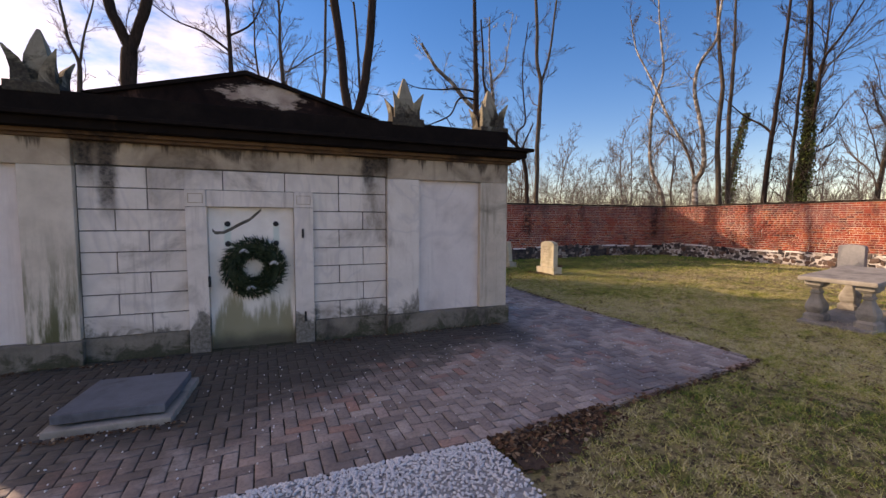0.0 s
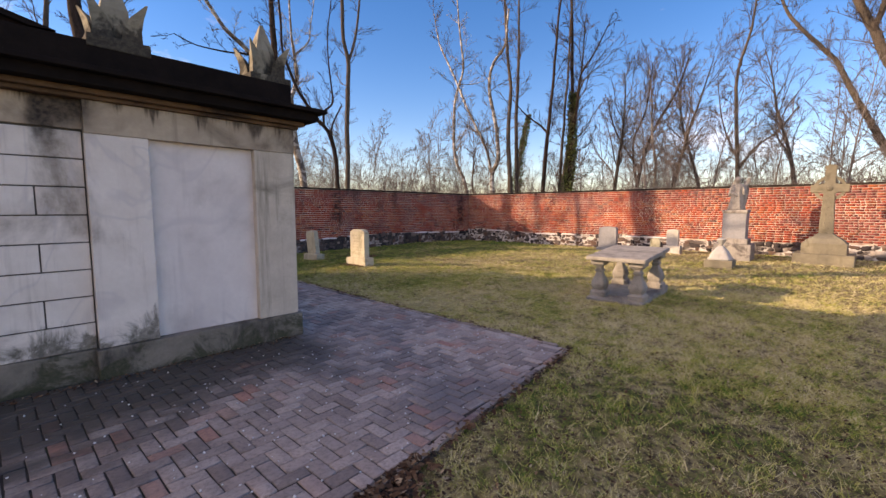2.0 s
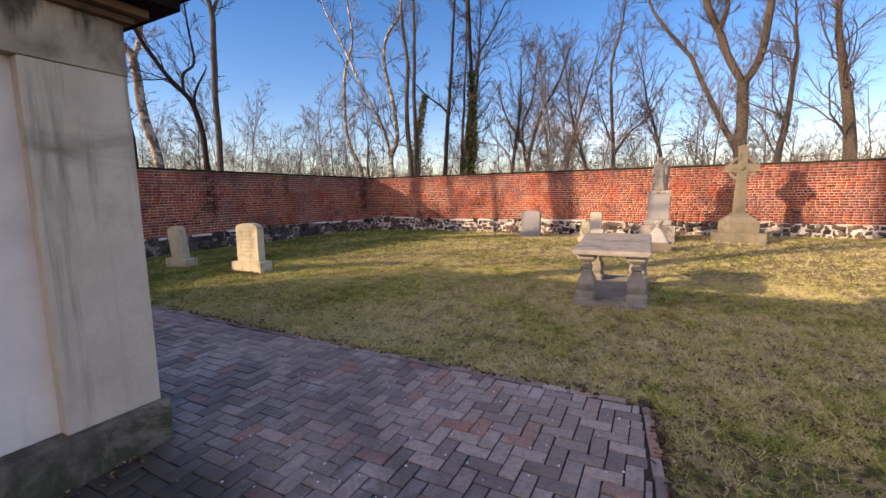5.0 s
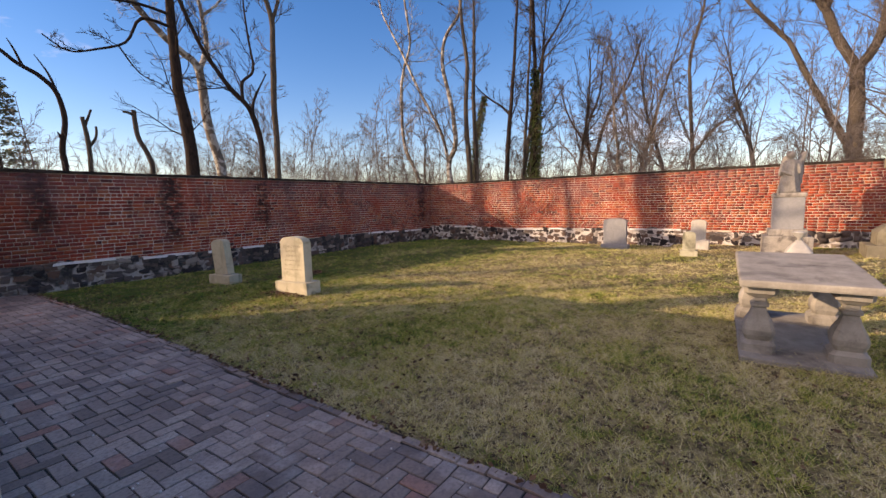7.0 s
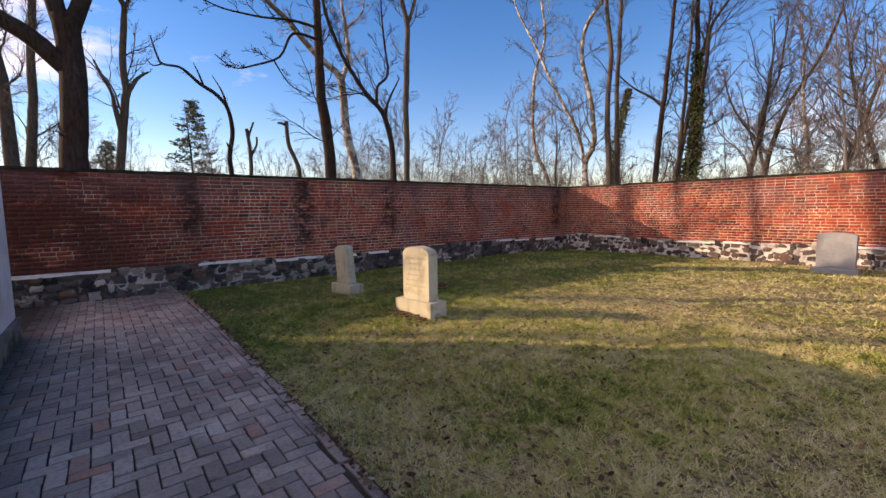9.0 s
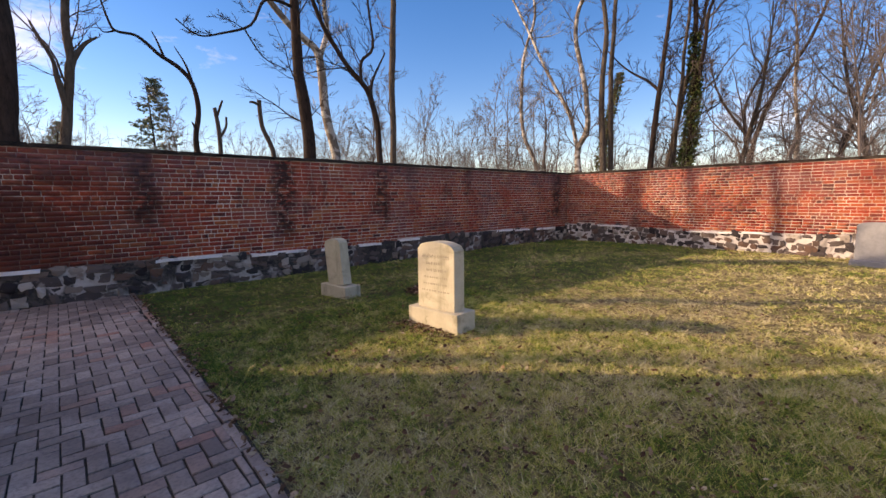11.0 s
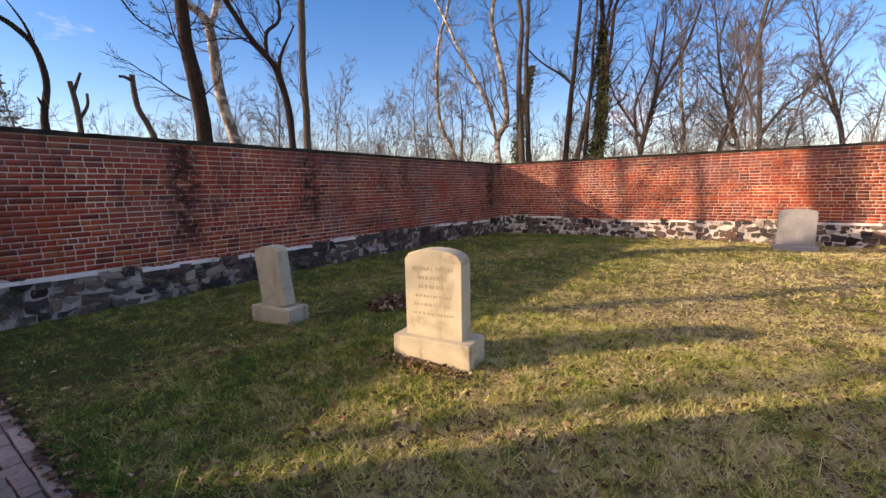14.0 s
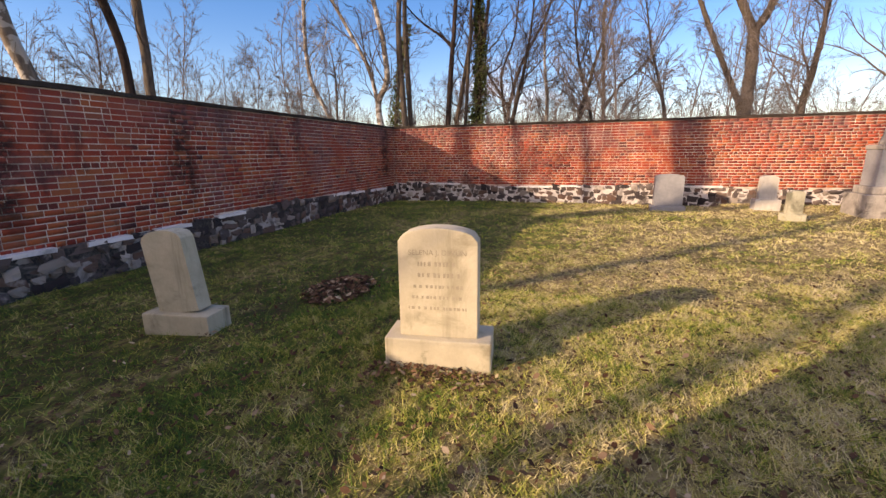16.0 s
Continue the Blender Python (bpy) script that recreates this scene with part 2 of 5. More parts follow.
def make_door_material():
    m, nt, b = material("algae-stained marble door", 0.65, 0.25)
    v = place(nt)
    n = grain(nt, v, 3.0, 6, 0.6, 0.5)
    c = ramp(nt, grain(nt, v, 5, 5), [(0.25, (0.74, 0.69, 0.62)), (0.75, (0.90, 0.85, 0.78))])
    z = height_of(nt)[2]
    edge = maths(nt, "ADD", z, maths(nt, "MULTIPLY", maths(nt, "SUBTRACT", grain(nt, place(nt, (4.0, 1.0, 0.7)), 1.5, 5), 0.5), 1.6))
    c = mix(nt, span(nt, edge, 0.35, 0.68, 0.85, 0.0), c, (0.20, 0.18, 0.075))
    c = mix(nt, span(nt, maths(nt, "ADD", z, maths(nt, "MULTIPLY", n, 0.2)), 0.2, 0.42, 0.8, 0.0), c, (0.045, 0.042, 0.035))
    # verdigris washed down from the studs
    at = height_of(nt)
    for sx in (-2.125, -1.575):
        d = maths(nt, "ABSOLUTE", maths(nt, "ADD", maths(nt, "SUBTRACT", at[0], sx), maths(nt, "MULTIPLY", maths(nt, "SUBTRACT", n, 0.5), 0.05)), 0.0)
        c = mix(nt, maths(nt, "MULTIPLY", span(nt, d, 0.02, 0.05, 0.55, 0.0), maths(nt, "MULTIPLY", span(nt, z, 1.30, 1.40), span(nt, z, 1.60, 1.66, 1.0, 0.0))), c, (0.42, 0.60, 0.53))
    finish(nt, b, c, n, 0.15, 0.006)
    return m


M_DOOR = make_door_material()


def make_pier_algae():
    m, nt, b = material("algae-streaked plaster pier", 0.85, 0.2)
    v = place(nt)
    c = ramp(nt, grain(nt, v, 4, 6), [(0.25, (0.50, 0.44, 0.36)), (0.75, (0.72, 0.64, 0.54))])
    s = grain(nt, place(nt, (5.0, 5.0, 0.6)), 1.5, 6, 0.65)
    z = height_of(nt)[2]
    low = span(nt, z, 0.4, 1.9, 1.0, 0.0)
    c = mix(nt, maths(nt, "MULTIPLY", span(nt, s, 0.40, 0.60), low), c, (0.11, 0.112, 0.055))
    finish(nt, b, c, s, 0.2, 0.008)
    return m


M_ALGAE = make_pier_algae()


def weathered(nt, c, much):
    """Age of the enclosing walls, on bricks and mortar alike: bleached, rusty and sooty patches, gutter runs, dark top;
    also a darker stretch behind the vault.
    """
    v = place(nt)
    broad = grain(nt, place(nt, (0.8, 0.8, 1.1)), 0.9, 6, 0.62, 0.5)
    c = mix(nt, span(nt, broad, 0.50, 0.62, 0.0, 0.52 * much), c, (0.20, 0.085, 0.085))
    rust = grain(nt, place(nt, (0.9, 0.9, 1.3)), 0.85, 6, 0.66, 0.8)
    c = mix(nt, span(nt, rust, 0.53, 0.63, 0.0, 0.70 * much), c, (0.42, 0.062, 0.028))
    dark = grain(nt, place(nt, (1.1, 1.1, 0.5)), 1.7, 6, 0.68, 0.3)
    c = mix(nt, span(nt, dark, 0.54, 0.66, 0.0, 0.62 * (0.4 + 0.6 * much)), c, (0.055, 0.024, 0.022))
    at = height_of(nt)
    # ragged dark red-brown over the stretch of wall behind the vault, ending by x = 5
    dark_stretch = maths(nt, "MULTIPLY", span(nt, grain(nt, place(nt, (0.7, 0.7, 1.6)), 1.5, 7, 0.7, 0.5), 0.32, 0.54), span(nt, at[0], 2.0, 5.0, 0.92, 0.0))
    c = mix(nt, dark_stretch, c, (0.075, 0.022, 0.016))
    wob = maths(nt, "MULTIPLY", maths(nt, "SUBTRACT", grain(nt, v, 3.0, 6, 0.68), 0.5), 0.55)
    patchy = span(nt, grain(nt, place(nt, (1.0, 1.0, 2.0)), 5.0, 5, 0.7), 0.38, 0.56, 0.15, 1.0)
    for sx, half, low, most in ((3.75, 0.20, 1.1, 0.9), (6.10, 0.24, 0.75, 0.97), (8.45, 0.20, 0.9, 0.92), (11.3, 0.12, 1.3, 0.6), (15.75, 0.28, 0.8, 0.9)):
        dist = maths(nt, "ABSOLUTE", maths(nt, "ADD", maths(nt, "SUBTRACT", at[0], sx), wob), 0.0)
        mask = maths(nt, "MULTIPLY", span(nt, dist, half * 0.3, half * 1.6, most, 0.0), span(nt, maths(nt, "ADD", at[2], wob), low - 0.2, low + 0.3))
        mask = maths(nt, "MULTIPLY", mask, maths(nt, "MULTIPLY", span(nt, at[1], 16.2, 16.4), patchy))
        c = mix(nt, mask, c, (0.030, 0.017, 0.014))
    return mix(nt, maths(nt, "MULTIPLY", span(nt, at[2], 1.6, 2.3), span(nt, grain(nt, v, 1.3, 5), 0.36, 0.58, 0.0, 0.55)), c, (0.16, 0.085, 0.090))


def make_brick():
    m, nt, b = material("old red brick", 0.9, 0.15)
    r = chance(nt)
    c = ramp(nt, r, [(0.0, (0.10, 0.030, 0.026)), (0.07, (0.24, 0.042, 0.028)), (0.35, (0.34, 0.052, 0.030)), (0.6, (0.41, 0.074, 0.034)), (0.85, (0.45, 0.125, 0.048)), (1.0, (0.26, 0.072, 0.048))])
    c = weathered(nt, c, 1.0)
    fine = grain(nt, place(nt), 60, 4)
    c = mix(nt, span(nt, fine, 0.35, 0.75, 0.0, 0.35), c, (0.12, 0.055, 0.05))
    finish(nt, b, c, fine, 0.5, 0.004)
    return m


def make_mortar():
    m, nt, b = material("lime mortar, white in places", 0.95, 0.1)
    v = place(nt)
    c = ramp(nt, grain(nt, v, 1.1, 6, 0.65, 0.3), [(0.34, (0.34, 0.22, 0.17)), (0.46, (0.56, 0.45, 0.36)), (0.60, (0.73, 0.63, 0.52))])
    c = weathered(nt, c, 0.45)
    fine = grain(nt, v, 50, 4)
    finish(nt, b, c, fine, 0.5, 0.005)
    return m


M_BRICK = make_brick()
M_MORTAR = make_mortar()


def make_rubble():
    m, nt, b = material("dark fieldstone", 0.88, 0.25)
    r = chance(nt)
    v = place(nt)
    c = ramp(nt, r, [(0.0, (0.025, 0.020, 0.021)), (0.3, (0.065, 0.054, 0.053)), (0.55, (0.125, 0.10, 0.09)), (0.8, (0.14, 0.080, 0.058)), (0.9, (0.24, 0.20, 0.17)), (1.0, (0.46, 0.41, 0.36))])
    n = grain(nt, v, 9, 6, 0.65)
    c = mix(nt, span(nt, n, 0.52, 0.72, 0.0, 0.6), c, (0.035, 0.033, 0.034))
    c = mix(nt, span(nt, grain(nt, v, 4, 5), 0.60, 0.72, 0.0, 0.55), c, (0.46, 0.42, 0.38))
    finish(nt, b, c, n, 0.6, 0.012)
    return m


M_RUBBLE = make_rubble()
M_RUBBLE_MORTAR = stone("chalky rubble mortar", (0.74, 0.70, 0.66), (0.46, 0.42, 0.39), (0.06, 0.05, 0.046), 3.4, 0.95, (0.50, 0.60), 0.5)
# darker version of the rubble mortar, used on the left wall's footing
M_RUBBLE_MORTAR_DARK = stone("dark patchy rubble mortar", (0.58, 0.54, 0.50), (0.26, 0.235, 0.21), (0.030, 0.026, 0.024), 3.4, 0.95, (0.39, 0.50), 0.5)


def make_paver():
    m, nt, b = material("worn brick paver", 0.55, 0.5)
    r = chance(nt)
    v = place(nt)
    c = ramp(nt, r, [(0.0, (0.22, 0.165, 0.138)), (0.3, (0.34, 0.26, 0.217)), (0.6, (0.415, 0.322, 0.27)), (0.85, (0.50, 0.395, 0.33)), (0.95, (0.42, 0.25, 0.19)), (1.0, (0.46, 0.21, 0.15))])
    broad = grain(nt, v, 0.75, 6, 0.62, 0.4)
    c = mix(nt, span(nt, broad, 0.46, 0.64, 0.0, 0.72), c, (0.13, 0.098, 0.086))
    c = mix(nt, span(nt, grain(nt, v, 1.9, 5), 0.55, 0.72, 0.0, 0.55), c, (0.62, 0.54, 0.48))
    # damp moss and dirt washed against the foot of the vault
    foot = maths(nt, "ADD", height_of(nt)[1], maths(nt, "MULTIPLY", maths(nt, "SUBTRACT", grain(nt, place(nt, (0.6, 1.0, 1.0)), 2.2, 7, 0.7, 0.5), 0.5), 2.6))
    # the dark colour reaches farther from the vault towards -x
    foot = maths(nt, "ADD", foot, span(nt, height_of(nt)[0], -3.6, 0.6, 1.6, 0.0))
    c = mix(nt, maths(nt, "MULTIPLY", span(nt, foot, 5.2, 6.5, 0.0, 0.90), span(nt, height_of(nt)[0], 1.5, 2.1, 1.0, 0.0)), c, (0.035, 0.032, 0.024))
    fine = grain(nt, v, 45, 5)
    c = mix(nt, span(nt, fine, 0.4, 0.75, 0.0, 0.45), c, (0.05, 0.045, 0.045))
    finish(nt, b, c, fine, 0.45, 0.004, span(nt, broad, 0.4, 0.7, 0.72, 0.5))
    return m


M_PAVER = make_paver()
M_BED = stone("dark joint dirt", (0.075, 0.062, 0.052), (0.038, 0.031, 0.026), (0.04, 0.045, 0.02), 12.0, 0.95, (0.56, 0.7), 0.5)
M_SOIL = stone("damp leaf mould", (0.14, 0.088, 0.060), (0.060, 0.038, 0.027), (0.05, 0.03, 0.03), 16.0, 0.95, (0.5, 0.7), 0.8)


def lawn_colour(nt, shift):
    """Green and straw patches of the same lawn, for the soil and for its blades; greener in the damp strip by the wall."""
    v = place(nt)
    p = grain(nt, v, 0.42, 6, 0.62, 0.5)
    q = grain(nt, v, 2.4, 8, 0.80)
    f = maths(nt, "ADD", maths(nt, "MULTIPLY", p, 0.95), maths(nt, "SUBTRACT", maths(nt, "MULTIPLY", q, 1.0), 0.425))
    f = maths(nt, "ADD", f, maths(nt, "MULTIPLY", maths(nt, "SUBTRACT", grain(nt, v, 7.0, 3, 0.6, 0.6), 0.5), 0.75))
    at = height_of(nt)
    damp = span(nt, maths(nt, "ADD", at[1], maths(nt, "MULTIPLY", p, 3.0)), 10.8, 14.4, 0.045, -0.25)
    edge = span(nt, maths(nt, "ADD", at[0], maths(nt, "MULTIPLY", q, 1.2)), 3.9, 4.7, -0.04, 0.0)
    f = maths(nt, "ADD", maths(nt, "ADD", f, damp), edge)
    return maths(nt, "ADD", f, shift) if not isinstance(shift, float) else f


def make_ground():
    m, nt, b = material("winter lawn soil", 0.95, 0.1)
    f = lawn_colour(nt, 0.0)
    c = ramp(nt, f, [(0.22, (0.06, 0.085, 0.022)), (0.38, (0.14, 0.155, 0.04)), (0.49, (0.25, 0.205, 0.085)), (0.60, (0.36, 0.285, 0.14))])
    n = grain(nt, place(nt), 16, 7, 0.75)
    c = mix(nt, span(nt, n, 0.40, 0.54, 0.92, 0.0), c, (0.075, 0.052, 0.034))
    finish(nt, b, c, n, 0.9, 0.03)
    return m


def make_blades():
    m, nt, b = material("winter grass blades", 0.75, 0.2)
    r = chance(nt)
    f = lawn_colour(nt, maths(nt, "MULTIPLY", maths(nt, "SUBTRACT", r, 0.5), 0.46))
    c = ramp(nt, f, [(0.16, (0.065, 0.15, 0.028)), (0.30, (0.15, 0.25, 0.035)), (0.43, (0.38, 0.40, 0.075)), (0.52, (0.54, 0.485, 0.16)), (0.62, (0.58, 0.51, 0.22)), (0.76, (0.68, 0.59, 0.35))])
    finish(nt, b, c)
    return m


def make_leaf():
    m, nt, b = material("dry fallen leaf", 0.95, 0.04)
    r = chance(nt)
    c = ramp(nt, r, [(0.0, (0.05, 0.026, 0.018)), (0.5, (0.12, 0.065, 0.038)), (0.82, (0.22, 0.13, 0.075)), (0.93, (0.34, 0.24, 0.15)), (1.0, (0.52, 0.41, 0.28))])
    finish(nt, b, c)
    return m


M_GROUND, M_BLADE, M_LEAF = make_ground(), make_blades(), make_leaf()


def bark(name, light, dark, spots=None):
    m, nt, b = material(name, 0.95, 0.1)
    v = place(nt, (1.0, 1.0, 0.22))
    n = grain(nt, v, 16, 6, 0.7, 0.4)
    c = ramp(nt, n, [(0.3, dark), (0.7, light)])
    if spots:
        c = mix(nt, span(nt, grain(nt, place(nt), 2.6, 4, 0.5, 0.5), 0.50, 0.56), c, spots)
    finish(nt, b, c, n, 0.8, 0.02)
    return m


M_BARK = bark("grey-brown bark", (0.135, 0.11, 0.088), (0.045, 0.037, 0.031))
M_BARK_DARK = bark("dark wet bark", (0.062, 0.044, 0.036), (0.016, 0.012, 0.011))
M_BARK_PALE = bark("mottled sycamore bark", (0.24, 0.20, 0.165), (0.11, 0.092, 0.076), (0.44, 0.41, 0.36))
M_TWIG = bark("fine winter twigs", (0.15, 0.12, 0.105), (0.075, 0.06, 0.053))
M_TWIG_FAR = bark("distant winter woods", (0.20, 0.17, 0.155), (0.12, 0.10, 0.092))


def plain_leafy(name, dark, light, rough=0.6):
    m, nt, b = material(name, rough, 0.3)
    finish(nt, b, ramp(nt, chance(nt), [(0.0, dark), (1.0, light)]))
    return m


M_IVY = plain_leafy("ivy leaves", (0.028, 0.052, 0.012), (0.12, 0.15, 0.040))
M_PINE = plain_leafy("conifer needles", (0.09, 0.115, 0.070), (0.20, 0.23, 0.15))
M_FIR = plain_leafy("fir wreath needles", (0.010, 0.020, 0.010), (0.045, 0.070, 0.032))
M_BOW = plain_leafy("silver-white ribbon", (0.45, 0.45, 0.45), (0.70, 0.70, 0.70))


# ---- mesh helpers ----
def level(x, y):
    """Height of the ground."""
    swell = 0.075 * math.exp(-((x - 6.0) ** 2 / 12 + (y - 11.3) ** 2 / 12)) + 0.009 * min(max(0.0, x - 6.0), 9)
    rise = 0.010 * min(max(0.0, 5.0 - y), 6) * min(1.0, max(0.0, (x - 5) / 3))
    drop = 0.05 * min(1.0, max(0.0, y - 13.5) / 2.5) + (0.09 * min(1.0, max(0.0, x - 13.8) / 2.0) if y > 7 else 0.0)
    return 0.045 + swell + rise - drop


def mesh_object(name, bm_or_mesh, mat, parent=None, label=""):
    if isinstance(bm_or_mesh, bmesh.types.BMesh):
        me = bpy.data.meshes.new(name)
        bmesh.ops.recalc_face_normals(bm_or_mesh, faces=bm_or_mesh.faces)
        bm_or_mesh.to_mesh(me)
        bm_or_mesh.free()
    else:
        me = bm_or_mesh
    if mat and not me.materials:
        me.materials.append(mat)
    ob = new(name, me)
    if parent:
        ob.parent = parent
    if label:
        ob["label"] = label
    return ob


part = mesh_object


def thing(name, x, y, z, label, category, group="", turn=0.0):
    ob = new(name)
    ob.matrix_world = pose(x, y, z, 0, 0, turn)
    return tagged(ob, label, category, group)


def add_box(bm, x0, x1, y0, y1, z0, z1, bevel=0.0):
    r = bmesh.ops.create_cube(bm, size=1, matrix=Matrix.LocRotScale(((x0 + x1) / 2, (y0 + y1) / 2, (z0 + z1) / 2), None, (x1 - x0, y1 - y0, z1 - z0)))
    if bevel:
        edges = list({e for v in r["verts"] for e in v.link_edges})
        bmesh.ops.bevel(bm, geom=edges, offset=bevel, segments=2, affect="EDGES", profile=0.6)
    return r["verts"]


def box(x0, x1, y0, y1, z0, z1, bevel=0.0):
    bm = bmesh.new()
    add_box(bm, x0, x1, y0, y1, z0, z1, bevel)
    return bm


def worn(bm, amount, scale, cuts=0):
    """Uneven, hand-worn surface."""
    if cuts:
        bmesh.ops.subdivide_edges(bm, edges=bm.edges[:], cuts=cuts, use_grid_fill=True)
    for v in bm.verts:
        v.co += noise.noise_vector(v.co * scale) * amount
    return bm


def prism(outline, y0, y1, bevel=0.0):
    """An outline in x and z, pulled from y0 to y1."""
    bm = bmesh.new()
    front = [bm.verts.new((x, y0, z)) for x, z in outline]
    back = [bm.verts.new((x, y1, z)) for x, z in outline]
    bm.faces.new(front)
    bm.faces.new(back[::-1])
    n = len(outline)
    for i in range(n):
        bm.faces.new((front[i], back[i], back[(i + 1) % n], front[(i + 1) % n]))
    if bevel:
        bmesh.ops.recalc_face_normals(bm, faces=bm.faces)
        bmesh.ops.bevel(bm, geom=[e for e in bm.edges], offset=bevel, segments=2, affect="EDGES", profile=0.6)
    return bm


def turned(profile, sides=20, square=False):
    """A profile of (radius, height) turned about z; square: four-sided like a cut baluster."""
    bm = bmesh.new()
    rings = []
    for r, z in profile:
        ring = []
        for k in range(sides):
            a = 2 * math.pi * (k + 0.5) / sides
            s = 1.0
            if square:
                s = 1.0 / max(abs(math.cos(a)), abs(math.sin(a)))
                s = min(s, 1.30)
            ring.append(bm.verts.new((r * s * math.cos(a), r * s * math.sin(a), z)))
        rings.append(ring)
    for a, c in zip(rings, rings[1:]):
        for k in range(sides):
            bm.faces.new((a[k], a[(k + 1) % sides], c[(k + 1) % sides], c[k]))
    bm.faces.new(rings[0][::-1])
    bm.faces.new(rings[-1])
    return bm


def raw_mesh(name, verts, faces, mat):
    """verts: an n x 3 array; faces: an m x k array."""
    verts, faces = np.asarray(verts, np.float32), np.asarray(faces, np.int32)
    me = bpy.data.meshes.new(name)
    me.vertices.add(len(verts))
    me.vertices.foreach_set("co", verts.ravel())
    k = faces.shape[1]
    me.loops.add(faces.size)
    me.loops.foreach_set("vertex_index", faces.ravel())
    me.polygons.add(len(faces))
    me.polygons.foreach_set("loop_start", np.arange(0, faces.size, k, dtype=np.int32))
    me.update(calc_edges=True)
    me.materials.append(mat)
    return me


def smooth(ob):
    for p in ob.data.polygons:
        p.use_smooth = True
    return ob


# ---- ground ----
WALL_Y, WALL_X, WALL_TOP = 16.48, 16.42, 2.33
PAVE_X = 3.46


def front_edge(x):
    return 3.90 + 0.115 * max(0.0, x + 0.3)


def on_pavement(x, y, grow=0.0):
    if y > WALL_Y or x < -14:
        return False
    right = PAVE_X + 0.07 * max(0.0, min(1.0, (7.0 - y) / 2.5))
    return x < right + grow and y > front_edge(x) - grow


def on_gravel(x, y, grow=0.0):
    return -3.4 - grow < x < -0.20 + grow + 0.10 * (3.9 - y) * 0.3 and y < 3.92 + grow


def build_ground():
    fine = list(np.arange(-13.0, 17.6, 0.3))
    ticks = [-900, -300, -120, -60, -35, -22] + fine + [22, 35, 60, 120, 300, 900]
    n = len(ticks)
    verts = []
    for y in ticks:
        for x in ticks:
            z = level(x, y)
            if -13 < x < 17 and -13 < y < 17 and not on_pavement(x, y, 0.5):
                z += 0.03 * (noise.noise((x * 0.8, y * 0.8, 0)))
            verts.append((x, y, z))
    faces = [(j * n + i, j * n + i + 1, (j + 1) * n + i + 1, (j + 1) * n + i) for j in range(n - 1) for i in range(n - 1)]
    ob = mesh_object("ground", raw_mesh("ground", verts, faces, M_GROUND), None)
    tagged(smooth(ob), "winter lawn of straw and green grass over soil", "lawn", kind="structure")


build_ground()


def flat_sheet(name, inside, x0, x1, y0, y1, lift, mat, step=0.1):
    xs, ys = np.arange(x0, x1, step), np.arange(y0, y1, step)
    verts, faces = [], []
    for x in xs:
        for y in ys:
            if inside(x + step / 2, y + step / 2):
                k = len(verts)
                for dx, dy in ((0, 0), (step, 0), (step, step), (0, step)):
                    verts.append((x + dx, y + dy, level(x + dx, y + dy) + lift))
                faces.append((k, k + 1, k + 2, k + 3))
    return mesh_object(name, raw_mesh(name, verts, faces, mat), None)


pavement = flat_sheet("pavement", lambda x, y: on_pavement(x, y, 0.04), -14, 4, 3.6, WALL_Y, 0.022, M_BED, 0.12)
tagged(pavement, "herringbone brick pavement round the vault", "pavement", kind="structure")
gravel_bed = flat_sheet("gravel_path", lambda x, y: on_gravel(x, y), -3.5, 0.3, -4, 3.95, 0.024, M_GRIT, 0.1)
tagged(gravel_bed, "white gravel path meeting the brick pavement", "path", kind="structure")


soil_strip = flat_sheet("soil_strip", lambda x, y: x > -0.15 + 0.03 * (3.9 - y) and front_edge(x) - 0.05 - 0.38 * max(0.0, min(1.0, (1.15 - x) / 0.8)) - 0.12 * min(1.0, max(0.0, 3.4 - x)) * noise.noise((x * 1.6, y * 2.0, 5.0)) - 0.12 * noise.noise((x * 7, y * 7, 1.0)) < y < front_edge(x) + 0.02, -0.2, 3.7, 3.0, 4.5, 0.016, M_SOIL, 0.03)
tagged(soil_strip, "damp dark soil along the pavement edge", "soil", kind="structure")


# ---- enclosing walls ----
def wall_base(s, side):
    """Height at which the brickwork starts on the rubble footing."""
    return 0.52 + 0.045 * math.sin(s * 0.75 - 0.6) if side == "left" else 0.55 + 0.04 * math.sin(s * 0.9)


def to_wall(side, s, out, z):
    """Wall coordinates to the world: s along the wall, out from its face."""
    if side == "left":
        return (s, WALL_Y - out, z)
    return (WALL_X - out, s, z)


